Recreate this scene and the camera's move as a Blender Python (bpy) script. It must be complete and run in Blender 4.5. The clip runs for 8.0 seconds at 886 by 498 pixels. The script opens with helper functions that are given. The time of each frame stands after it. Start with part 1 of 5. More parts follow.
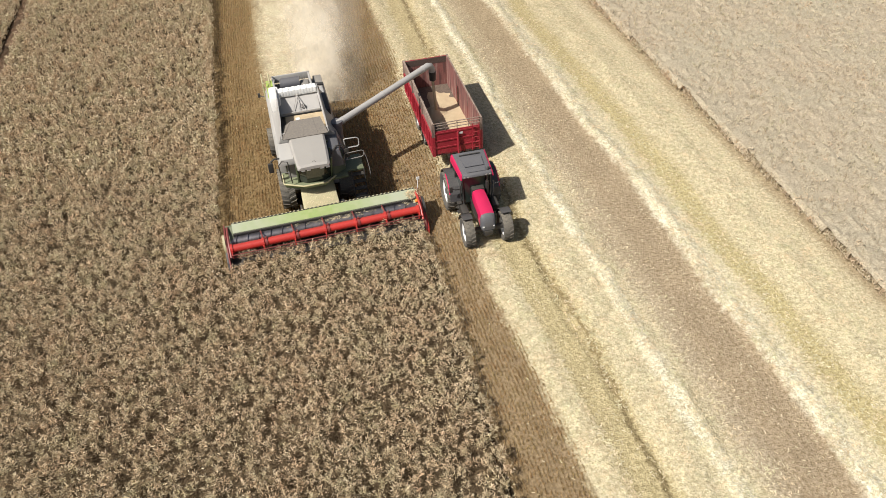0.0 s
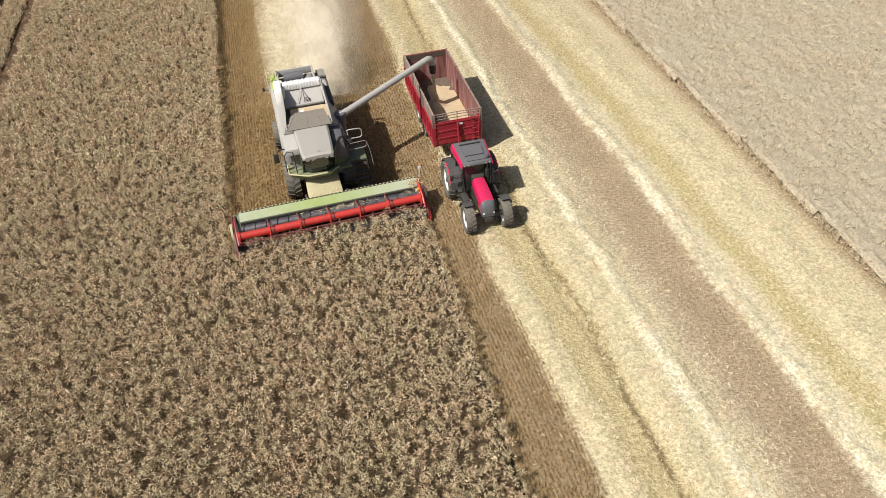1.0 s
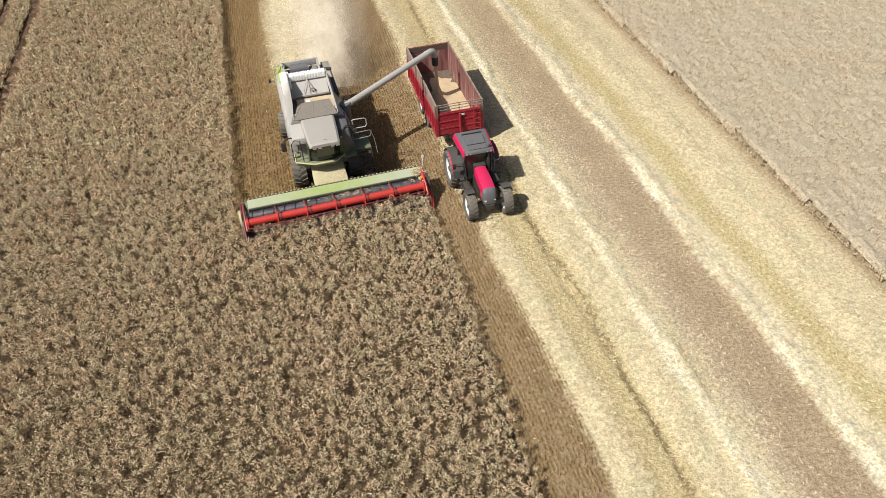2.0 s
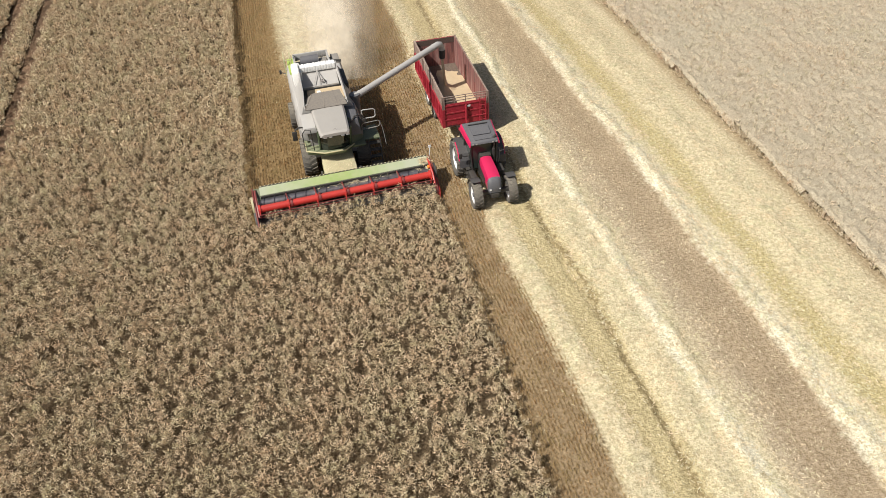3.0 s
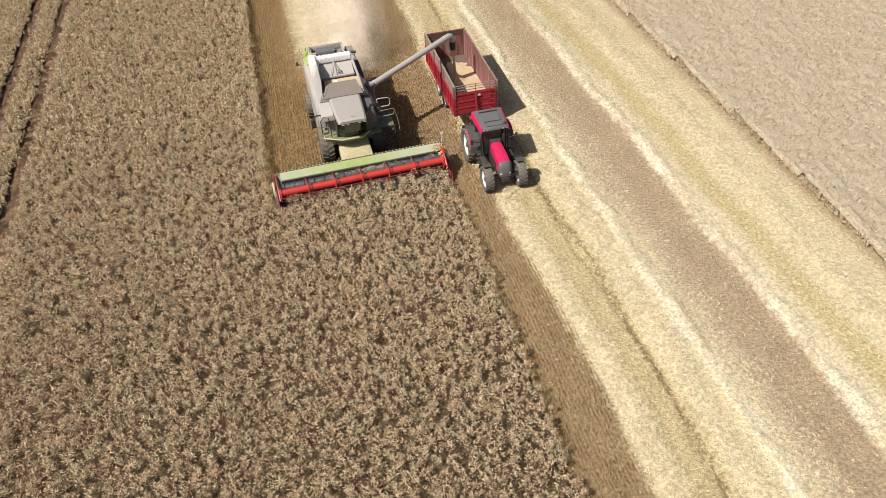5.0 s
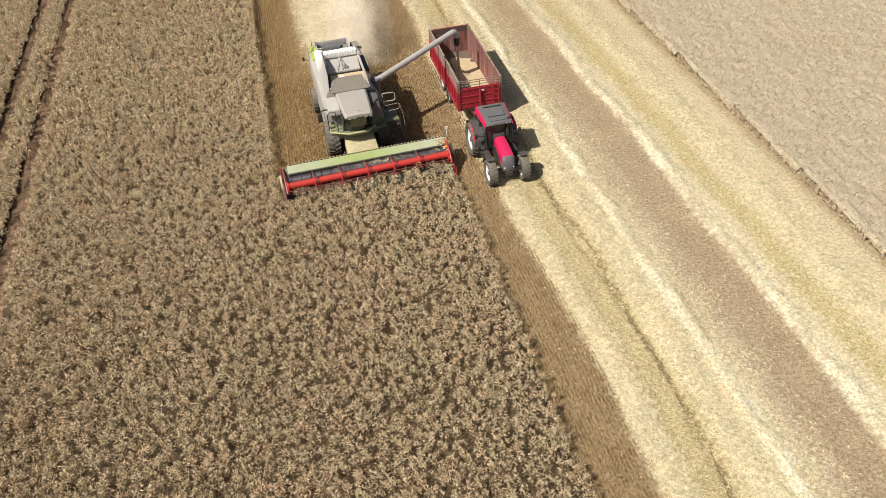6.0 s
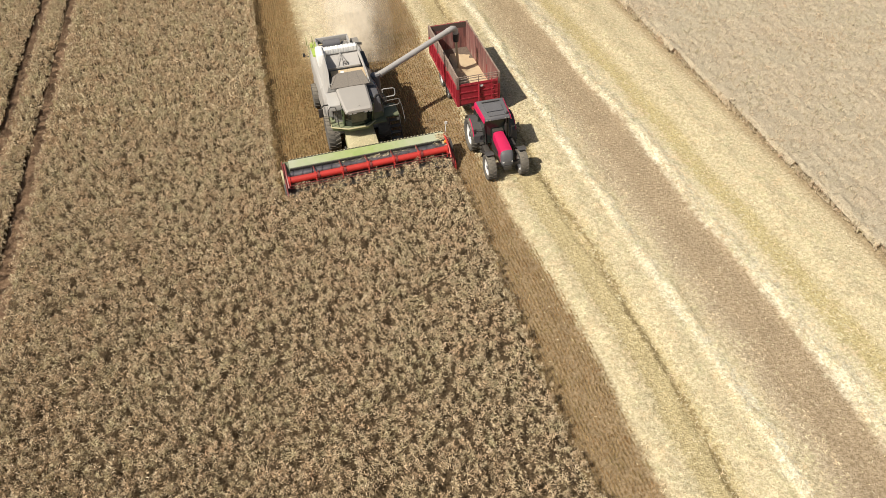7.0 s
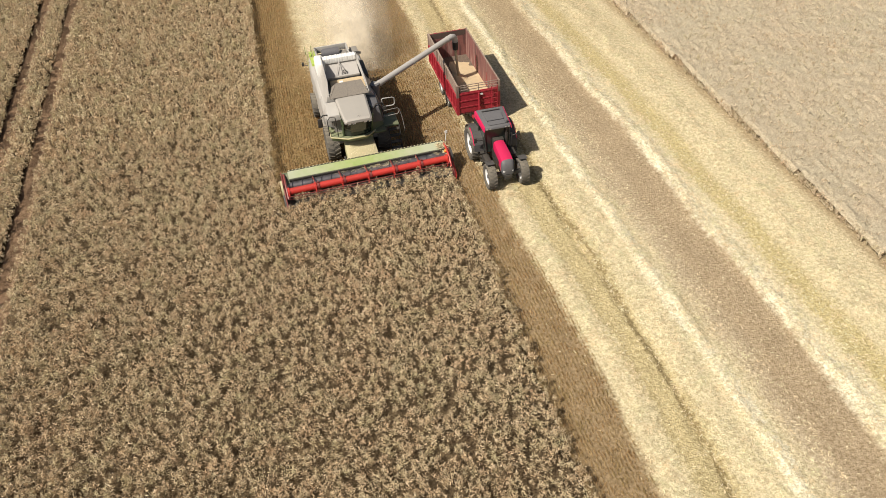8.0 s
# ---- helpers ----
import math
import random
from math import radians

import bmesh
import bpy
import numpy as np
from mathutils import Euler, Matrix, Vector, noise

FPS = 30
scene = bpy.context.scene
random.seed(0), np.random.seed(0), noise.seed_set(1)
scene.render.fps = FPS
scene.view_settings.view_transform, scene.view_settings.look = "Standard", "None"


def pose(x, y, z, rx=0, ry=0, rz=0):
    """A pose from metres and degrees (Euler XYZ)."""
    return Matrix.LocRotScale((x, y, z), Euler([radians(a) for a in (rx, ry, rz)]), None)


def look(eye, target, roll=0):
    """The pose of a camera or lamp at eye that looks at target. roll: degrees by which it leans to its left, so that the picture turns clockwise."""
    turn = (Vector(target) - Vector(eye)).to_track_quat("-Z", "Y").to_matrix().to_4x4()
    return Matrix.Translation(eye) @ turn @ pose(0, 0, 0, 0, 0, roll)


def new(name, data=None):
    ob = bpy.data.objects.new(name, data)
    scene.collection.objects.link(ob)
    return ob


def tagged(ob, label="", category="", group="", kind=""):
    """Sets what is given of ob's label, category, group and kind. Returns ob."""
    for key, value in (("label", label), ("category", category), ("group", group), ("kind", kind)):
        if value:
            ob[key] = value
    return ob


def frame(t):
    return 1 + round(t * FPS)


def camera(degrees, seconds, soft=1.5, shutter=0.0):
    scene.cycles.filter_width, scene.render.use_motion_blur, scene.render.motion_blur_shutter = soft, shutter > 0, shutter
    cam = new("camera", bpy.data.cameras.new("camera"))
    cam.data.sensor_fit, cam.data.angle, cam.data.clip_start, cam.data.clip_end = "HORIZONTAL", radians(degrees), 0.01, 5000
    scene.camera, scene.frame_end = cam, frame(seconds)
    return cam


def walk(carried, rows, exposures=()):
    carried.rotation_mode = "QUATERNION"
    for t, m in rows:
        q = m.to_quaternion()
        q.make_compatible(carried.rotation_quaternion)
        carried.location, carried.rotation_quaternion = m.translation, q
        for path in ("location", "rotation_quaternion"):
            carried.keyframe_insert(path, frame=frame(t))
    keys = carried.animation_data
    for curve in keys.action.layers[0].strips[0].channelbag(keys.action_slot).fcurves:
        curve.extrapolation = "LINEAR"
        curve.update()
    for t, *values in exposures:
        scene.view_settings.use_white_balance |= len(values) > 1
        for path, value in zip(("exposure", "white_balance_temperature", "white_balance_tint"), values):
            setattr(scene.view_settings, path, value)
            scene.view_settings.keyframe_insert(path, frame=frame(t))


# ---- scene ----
# ---- camera: a drone backing away from a combine harvester; the machines face -y ----
cam = camera(58.1, 8.0, soft=0.7)
PATH = [
    (0, (-0.404, -29.985, 23.844), (-0.107, -28.508, 22.529), -3.1),
    (0.5, (-0.578, -30.628, 23.891), (-0.281, -29.147, 22.579), -3.9),
    (1, (-0.762, -31.183, 23.97), (-0.464, -29.702, 22.659), -3.6),
    (1.5, (-1.003, -31.726, 24.078), (-0.7, -30.247, 22.767), -3.5),
    (3, (-1.781, -33.361, 24.65), (-1.481, -31.889, 23.33), -3.0),
    (3.5, (-1.973, -33.809, 24.78), (-1.677, -32.336, 23.459), -3.1),
    (4, (-2.259, -34.282, 24.902), (-1.961, -32.809, 23.582), -3.0),
    (4.5, (-2.548, -34.764, 25.018), (-2.25, -33.289, 23.699), -3.4),
    (6, (-3.241, -35.703, 25.489), (-2.942, -34.237, 24.162), -3.1),
    (6.5, (-3.336, -36.031, 25.599), (-3.038, -34.566, 24.27), -3.2),
    (7, (-3.44, -36.24, 25.672), (-3.137, -34.778, 24.341), -3.0),
    (7.5, (-3.395, -36.159, 25.728), (-3.091, -34.695, 24.399), -3.0),
    (8, (-3.279, -35.781, 25.794), (-2.979, -34.315, 24.468), -3.5),
]
walk(cam, [(t, look(eye, target, roll)) for t, eye, target, roll in PATH],
     [(0.0, 0.20, 6230, 10), (3.5, 0.20, 6230, 10), (3.9, 0.20, 6400, 16), (4.7, 0.20, 6400, 15), (5.8, 0.20, 6480, 11), (7.0, 0.20, 6600, 10), (8.0, 0.20, 6720, 10)])

# ---- light: high summer sun from the crop side, clear sky ----
SUN_WAY = Vector((0.765, 0.37, -1.0)).normalized()
world = bpy.data.worlds.new("sky")
scene.world = world
world.use_nodes = True
wn = world.node_tree.nodes
sky = wn.new("ShaderNodeTexSky")
sky.sky_type = "NISHITA"
sky.sun_disc = False
sky.sun_elevation = math.asin(-SUN_WAY.z)
sky.sun_rotation = math.atan2(-SUN_WAY.x, -SUN_WAY.y)
sky.dust_density = 4.0
world.node_tree.links.new(sky.outputs[0], wn["Background"].inputs[0])
wn["Background"].inputs[1].default_value = 0.055
sun_data = bpy.data.lights.new("sun", "SUN")
sun_data.energy = 5.0
sun_data.angle = radians(0.55)
sun_data.color = (1.0, 0.95, 0.87)
sun = new("sun", sun_data)
sun.matrix_world = look((-30, -10, 44), Vector((-30, -10, 44)) + SUN_WAY)


# ---- materials ----
def nodes_of(name):
    m = bpy.data.materials.new(name)
    m.use_nodes = True
    nt = m.node_tree
    return m, nt, nt.nodes["Principled BSDF"]


def add_node(nt, kind, **values):
    n = nt.nodes.new(kind)
    for key, v in values.items():
        n.inputs[key].default_value = v
    return n


def noise_tex(nt, scale, detail=3.0, rough=0.55, source="Object", stretch=None):
    tc = nt.nodes.new("ShaderNodeTexCoord")
    n = add_node(nt, "ShaderNodeTexNoise", Scale=scale, Detail=detail, Roughness=rough)
    if stretch:
        mp = nt.nodes.new("ShaderNodeMapping")
        mp.inputs["Scale"].default_value = stretch
        nt.links.new(tc.outputs[source], mp.inputs[0])
        nt.links.new(mp.outputs[0], n.inputs["Vector"])
    else:
        nt.links.new(tc.outputs[source], n.inputs["Vector"])
    return n


def ramp(nt, source, stops):
    r = nt.nodes.new("ShaderNodeValToRGB")
    e = r.color_ramp.elements
    while len(e) < len(stops):
        e.new(0.5)
    for el, (p, c) in zip(e, stops):
        el.position = p
        el.color = (*c, 1) if len(c) == 3 else c
    nt.links.new(source, r.inputs[0])
    return r


def mix_rgb(nt, fac, a, b, kind="MIX"):
    m = nt.nodes.new("ShaderNodeMix")
    m.data_type = "RGBA"
    m.blend_type = kind
    for sock, v in ((m.inputs[0], fac), (m.inputs[6], a), (m.inputs[7], b)):
        if isinstance(v, (int, float)):
            sock.default_value = v
        elif isinstance(v, tuple):
            sock.default_value = (*v, 1)
        else:
            nt.links.new(v, sock)
    return m.outputs[2]


def math_node(nt, op, a, b=0.0, clamp=False):
    m = nt.nodes.new("ShaderNodeMath")
    m.operation = op
    m.use_clamp = clamp
    for sock, v in ((m.inputs[0], a), (m.inputs[1], b)):
        if isinstance(v, (int, float)):
            sock.default_value = v
        else:
            nt.links.new(v, sock)
    return m.outputs[0]


def bump(nt, bsdf, source, strength, distance):
    b = add_node(nt, "ShaderNodeBump", Strength=strength, Distance=distance)
    nt.links.new(source, b.inputs["Height"])
    nt.links.new(b.outputs[0], bsdf.inputs["Normal"])


DUST = (0.50, 0.42, 0.29)


def paint(name, colour, rough=0.45, metal=0.0, dust=0.35, var=0.25, scale=3.0):
    """Painted or bare sheet metal, rubber or plastic, with settled dust and uneven wear."""
    m, nt, b = nodes_of(name)
    big = noise_tex(nt, scale * 0.6, 4)
    fine = noise_tex(nt, scale * 9, 3)
    dark = tuple(c * (1 - var) for c in colour)
    base = mix_rgb(nt, big.outputs[0], dark, colour)
    geo = nt.nodes.new("ShaderNodeNewGeometry")
    sep = nt.nodes.new("ShaderNodeSeparateXYZ")
    nt.links.new(geo.outputs["Normal"], sep.inputs[0])
    up = math_node(nt, "MULTIPLY_ADD", sep.outputs[2], 0.6, True)
    nt.nodes[-1].inputs[2].default_value = 0.4
    f = math_node(nt, "MULTIPLY", up, ramp(nt, fine.outputs[0], [(0.3, (0.35,) * 3), (0.7, (1,) * 3)]).outputs[0])
    f = math_node(nt, "MULTIPLY", f, dust)
    col = mix_rgb(nt, f, base, DUST)
    nt.links.new(col, b.inputs["Base Color"])
    r = math_node(nt, "MULTIPLY_ADD", f, 0.5, True)
    nt.nodes[-1].inputs[2].default_value = rough
    nt.links.new(r, b.inputs["Roughness"])
    b.inputs["Metallic"].default_value = metal
    bump(nt, b, fine.outputs[0], 0.15, 0.01)
    return m


M_WHITE = paint("dusty_light_grey_paint", (0.43, 0.42, 0.40), 0.4, dust=0.24, var=0.12)
M_ROOF = paint("dusty_cab_roof_paint", (0.345, 0.33, 0.31), 0.5, dust=0.3, var=0.12)
M_BRIGHT = paint("white_tarpaulin", (0.82, 0.81, 0.77), 0.6, dust=0.1, var=0.08)
M_GREEN = paint("seed_green_paint", (0.36, 0.52, 0.06), 0.4, dust=0.3)
M_PLATE = paint("dusty_green_header_plate", (0.26, 0.39, 0.085), 0.5, dust=0.42, var=0.3, scale=0.4)


def end_dust(m):
    """Grey dust lies thicker towards both ends of the plate."""
    nt = m.node_tree
    b = nt.nodes["Principled BSDF"]
    src = b.inputs["Base Color"].links[0].from_socket
    sep = nt.nodes.new("ShaderNodeSeparateXYZ")
    nt.links.new(nt.nodes.new("ShaderNodeTexCoord").outputs["Object"], sep.inputs[0])
    n = noise_tex(nt, 0.9, 3, 0.6)
    far = math_node(nt, "ABSOLUTE", math_node(nt, "ADD", sep.outputs[0], 0.4))
    far = math_node(nt, "ADD", math_node(nt, "MULTIPLY", math_node(nt, "SUBTRACT", far, 0.7), 0.34), math_node(nt, "SUBTRACT", n.outputs[0], 0.5), True)
    nt.links.new(mix_rgb(nt, math_node(nt, "MULTIPLY", far, 0.85), src, (0.38, 0.39, 0.29)), b.inputs["Base Color"])


end_dust(M_PLATE)
M_FEED = paint("dusty_pale_green_paint", (0.47, 0.46, 0.22), 0.6, dust=0.9, var=0.2)
M_LEDGE = paint("dusty_mid_green_paint", (0.10, 0.15, 0.065), 0.5, dust=0.35)
M_LINER = paint("faded_pinkish_lining", (0.24, 0.075, 0.07), 0.7, dust=0.3, var=0.4, scale=1.0)


def streaks(m, dark, light):
    """Runs of wear down an upright board."""
    nt = m.node_tree
    b = nt.nodes["Principled BSDF"]
    src = b.inputs["Base Color"].links[0].from_socket
    n = noise_tex(nt, 1.0, 3, 0.6, stretch=(5, 5, 0.5))
    col = mix_rgb(nt, ramp(nt, n.outputs[0], [(0.36, (0.75,) * 3), (0.46, (0,) * 3)]).outputs[0], src, dark)
    col = mix_rgb(nt, ramp(nt, n.outputs[0], [(0.56, (0,) * 3), (0.66, (0.7,) * 3)]).outputs[0], col, light)
    nt.links.new(col, b.inputs["Base Color"])


streaks(M_LINER, (0.085, 0.042, 0.038), (0.36, 0.25, 0.21))
# green for parts out of the sun, their shade mixed into the paint
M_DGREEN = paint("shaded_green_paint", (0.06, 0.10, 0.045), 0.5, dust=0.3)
M_GREY = paint("grey_sheet_metal", (0.23, 0.22, 0.21), 0.5, dust=0.35)
M_CANVAS = paint("grey_tank_canvas", (0.155, 0.138, 0.125), 0.8, dust=0.25, scale=1.5)
M_PIPE = paint("light_grey_auger_paint", (0.42, 0.41, 0.40), 0.4, dust=0.3)
M_DARK = paint("black_metal", (0.022, 0.022, 0.024), 0.5, dust=0.11)
M_STEEL = paint("worn_steel", (0.30, 0.29, 0.29), 0.32, metal=0.8, dust=0.15)
M_AUGER = paint("dark_polished_steel", (0.46, 0.42, 0.43), 0.33, metal=0.85, dust=0.08, var=0.92, scale=4.5)
M_RUBBER = paint("dusty_rubber", (0.055, 0.055, 0.056), 0.85, dust=0.38)
M_RED = paint("bright_red_reel_paint", (0.58, 0.022, 0.018), 0.4, dust=0.1, var=0.45)
M_DRED = paint("dark_red_end_panel_paint", (0.19, 0.01, 0.016), 0.45, dust=0.15)
M_TRACTOR = paint("crimson_tractor_paint", (0.58, 0.008, 0.085), 0.28, dust=0.06, var=0.15)
M_TGREY = paint("charcoal_plastic", (0.092, 0.098, 0.118), 0.42, dust=0.18)
M_FENDER = paint("dark_fender_plastic", (0.04, 0.042, 0.05), 0.4, dust=0.14)
M_RIM = paint("pale_rim_paint", (0.80, 0.80, 0.78), 0.4, dust=0.08)
M_TRAIL = paint("weathered_red_trailer_paint", (0.37, 0.011, 0.032), 0.45, dust=0.10, var=0.45, scale=1.2)
M_TBOARD = paint("faded_red_plank_paint", (0.17, 0.062, 0.05), 0.75, dust=0.3, var=0.5, scale=1.0)
M_PLANK = paint("bleached_plank_paint", (0.29, 0.20, 0.165), 0.8, dust=0.35, var=0.55, scale=1.5)
M_TAIL = paint("worn_and_shaded_lining", (0.075, 0.042, 0.036), 0.8, dust=0.25, var=0.5, scale=1.5)
streaks(M_PLANK, (0.12, 0.075, 0.06), (0.40, 0.32, 0.27))
M_LAMP = paint("lamp_glass", (0.75, 0.75, 0.72), 0.15, dust=0.1)
M_ORANGE = paint("orange_lens", (0.9, 0.25, 0.02), 0.2, dust=0.1)


def glass_material():
    m, nt, b = nodes_of("tinted_cab_glass")
    n = noise_tex(nt, 2.0, 3)
    c = mix_rgb(nt, n.outputs[0], (0.008, 0.013, 0.012), (0.03, 0.04, 0.032))
    nt.links.new(c, b.inputs["Base Color"])
    b.inputs["Roughness"].default_value = 0.12
    return m


M_GLASS = glass_material()


def grain_material():
    m, nt, b = nodes_of("wheat_grain")
    a = noise_tex(nt, 3.0, 4)
    f = noise_tex(nt, 60.0, 2)
    c = mix_rgb(nt, a.outputs[0], (0.52, 0.40, 0.24), (0.64, 0.51, 0.33))
    c = mix_rgb(nt, f.outputs[0], mix_rgb(nt, 0.25, c, (0.25, 0.15, 0.06)), c)
    nt.links.new(c, b.inputs["Base Color"])
    b.inputs["Roughness"].default_value = 0.9
    bump(nt, b, f.outputs[0], 0.5, 0.02)
    return m


M_GRAIN = grain_material()


def plant_material(name, stops, patch_a, patch_b, through_light=0.07, patch=0.35, tufts=0.8, holes=0.55):
    """Dry stalks and ears: a colour of its own for each, drifting in wide patches."""
    m, nt, b = nodes_of(name)
    geo = nt.nodes.new("ShaderNodeNewGeometry")
    r = ramp(nt, geo.outputs["Random Per Island"], stops)
    big = noise_tex(nt, 0.22, 4, 0.6)
    tone = mix_rgb(nt, ramp(nt, big.outputs[0], [(0.35, (0,) * 3), (0.65, (1,) * 3)]).outputs[0], patch_a, patch_b)
    col = mix_rgb(nt, patch, r.outputs[0], tone)
    hue = noise_tex(nt, 1.3, 3, 0.6)
    col = mix_rgb(nt, 0.6, col, ramp(nt, hue.outputs[0], [(0.34, (1.10, 0.93, 0.85)), (0.5, (1.03, 1, 0.98)), (0.66, (0.93, 1.0, 0.86))]).outputs[0], "MULTIPLY")
    ripe = noise_tex(nt, 4.5, 3, 0.6)
    col = mix_rgb(nt, tufts, col, ramp(nt, ripe.outputs[0], [(0.36, (holes, holes * 0.98, holes * 0.94)), (0.64, (1.2, 1.2, 1.2))]).outputs[0], "MULTIPLY")
    nt.links.new(col, b.inputs["Base Color"])
    b.inputs["Roughness"].default_value = 0.75
    b.inputs["Specular IOR Level"].default_value = 0.25
    t = nt.nodes.new("ShaderNodeBsdfTranslucent")
    nt.links.new(col, t.inputs[0])
    mx = nt.nodes.new("ShaderNodeMixShader")
    mx.inputs[0].default_value = through_light
    nt.links.new(b.outputs[0], mx.inputs[1])
    nt.links.new(t.outputs[0], mx.inputs[2])
    nt.links.new(mx.outputs[0], nt.nodes["Material Output"].inputs[0])
    return m


M_CROP = plant_material("ripe_wheat", [(0.0, (0.312, 0.233, 0.140)), (0.25, (0.463, 0.363, 0.227)), (0.6, (0.634, 0.522, 0.354)),
                                       (0.88, (0.747, 0.643, 0.454)), (1.0, (0.814, 0.722, 0.541))],
                        (0.605, 0.476, 0.308), (0.568, 0.498, 0.322), 0.2, patch=0.3, tufts=0.7, holes=0.72)
M_CROP_PALE = plant_material("pale_ripe_wheat", [(0.0, (0.56, 0.48, 0.345)), (0.3, (0.67, 0.58, 0.425)), (1.0, (0.77, 0.685, 0.515))],
                             (0.68, 0.59, 0.44), (0.72, 0.63, 0.48), 0.5, 0.5, tufts=0.15)


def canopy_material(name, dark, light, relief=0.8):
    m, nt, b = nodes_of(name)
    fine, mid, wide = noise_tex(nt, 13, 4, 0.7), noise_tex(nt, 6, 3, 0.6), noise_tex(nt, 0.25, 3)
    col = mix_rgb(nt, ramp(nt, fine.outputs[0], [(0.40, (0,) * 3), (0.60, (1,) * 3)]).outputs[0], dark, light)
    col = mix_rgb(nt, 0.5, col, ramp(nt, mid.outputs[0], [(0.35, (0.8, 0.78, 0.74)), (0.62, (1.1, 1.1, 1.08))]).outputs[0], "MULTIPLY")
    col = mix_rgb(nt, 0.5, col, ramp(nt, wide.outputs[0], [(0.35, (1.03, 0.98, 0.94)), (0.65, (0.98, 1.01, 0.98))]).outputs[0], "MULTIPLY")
    nt.links.new(col, b.inputs["Base Color"])
    b.inputs["Roughness"].default_value = 0.9
    b.inputs["Specular IOR Level"].default_value = 0.15
    bump(nt, b, fine.outputs[0], relief, 0.08)
    return m


# stalks far darker than the ears: shade between plants put in the colour
M_CANOPY = canopy_material("shaded_brown_stalk_layer", (0.05, 0.034, 0.019), (0.165, 0.12, 0.07))
M_CANOPY_PALE = canopy_material("pale_stalk_layer", (0.29, 0.242, 0.172), (0.50, 0.43, 0.315), 0.5)
M_STRAW = plant_material("loose_straw", [(0.0, (0.50, 0.42, 0.25)), (0.4, (0.66, 0.57, 0.365)), (0.8, (0.76, 0.68, 0.475)), (1.0, (0.84, 0.775, 0.58))],
                         (0.65, 0.56, 0.35), (0.73, 0.645, 0.435), 0.15)
M_STUBBLE = plant_material("cut_stubble", [(0.0, (0.41, 0.295, 0.145)), (0.5, (0.56, 0.41, 0.21)), (1.0, (0.70, 0.53, 0.295))],
                           (0.30, 0.205, 0.095), (0.35, 0.245, 0.12), 0.35, tufts=0.4)


def ground_material():
    """Soil, stubble and straw in long bands across the direction of work."""
    m, nt, b = nodes_of("field_ground")
    tc = nt.nodes.new("ShaderNodeTexCoord")
    sep = nt.nodes.new("ShaderNodeSeparateXYZ")
    nt.links.new(tc.outputs["Object"], sep.inputs[0])
    wob = noise_tex(nt, 0.35, 3, 0.6, stretch=(1, 0.35, 1))
    rag = noise_tex(nt, 2.6, 4, 0.65)
    w = math_node(nt, "MULTIPLY", math_node(nt, "SUBTRACT", wob.outputs[0], 0.5), 1.3)
    w = math_node(nt, "ADD", w, math_node(nt, "MULTIPLY", math_node(nt, "SUBTRACT", rag.outputs[0], 0.5), 1.0))
    x = math_node(nt, "ADD", sep.outputs[0], w)
    # the bands draw together a little up the field
    fan = math_node(nt, "MULTIPLY", math_node(nt, "MAXIMUM", sep.outputs[1], 0.0), 0.055)
    fan = math_node(nt, "MULTIPLY", fan, math_node(nt, "MULTIPLY", math_node(nt, "SUBTRACT", sep.outputs[0], 6.0), 0.11, True))
    x = math_node(nt, "ADD", x, fan)
    # and they lie a little nearer the crop behind the header than ahead of it
    ease = math_node(nt, "MULTIPLY", math_node(nt, "ADD", sep.outputs[1], 17.0), 1 / 14.0, True)
    pull = math_node(nt, "MINIMUM", math_node(nt, "MAXIMUM", math_node(nt, "SUBTRACT", 2.44, math_node(nt, "MULTIPLY", sep.outputs[0], 0.22)), 0.5), 0.9)
    x = math_node(nt, "ADD", x, math_node(nt, "MULTIPLY", ease, pull))
    u = math_node(nt, "MULTIPLY_ADD", x, 1 / 30.0)
    nt.nodes[-1].inputs[2].default_value = 6 / 30.0
    brown, pale, white = (0.30, 0.21, 0.105), (0.74, 0.65, 0.435), (0.90, 0.835, 0.64)
    yellow, groove, grey, fawn = (0.61, 0.51, 0.29), (0.25, 0.185, 0.09), (0.46, 0.36, 0.24), (0.54, 0.445, 0.315)
    ochre = (0.61, 0.515, 0.275)
    far_crop = (0.44, 0.345, 0.21)
    sandy = (0.37, 0.275, 0.165)
    bands = [(-6.0, brown), (4.2, brown), (5.2, sandy), (6.8, sandy), (7.25, pale), (8.0, pale), (8.35, yellow), (9.2, yellow), (9.4, groove), (9.6, yellow),
             (10.0, pale), (11.2, pale), (11.35, white), (11.85, white), (12.0, pale), (12.7, fawn), (13.8, grey), (15.4, grey), (15.85, white),
             (16.4, white), (16.95, pale), (17.2, ochre), (17.9, ochre), (18.5, pale), (20.6, pale), (22.5, fawn)]
    r = ramp(nt, u, [((v + 6) / 30.0, c) for v, c in bands])
    # less straw lies further up the field
    thin = math_node(nt, "MULTIPLY", math_node(nt, "MULTIPLY", sep.outputs[1], 0.06, True), math_node(nt, "MULTIPLY", math_node(nt, "SUBTRACT", x, 6.8), 2.0, True))
    thin = math_node(nt, "MULTIPLY", thin, math_node(nt, "MULTIPLY", math_node(nt, "SUBTRACT", 21.0, x), 2.0, True))
    r_far = mix_rgb(nt, math_node(nt, "MULTIPLY", thin, 0.28), r.outputs[0], (0.42, 0.325, 0.19))
    # a narrow bright ridge of straw runs straight through
    line = math_node(nt, "SUBTRACT", math_node(nt, "SUBTRACT", x, math_node(nt, "MULTIPLY", w, 0.72)), 11.62)
    line = math_node(nt, "MULTIPLY", math_node(nt, "SUBTRACT", 0.34, math_node(nt, "ABSOLUTE", line)), 4.5, True)
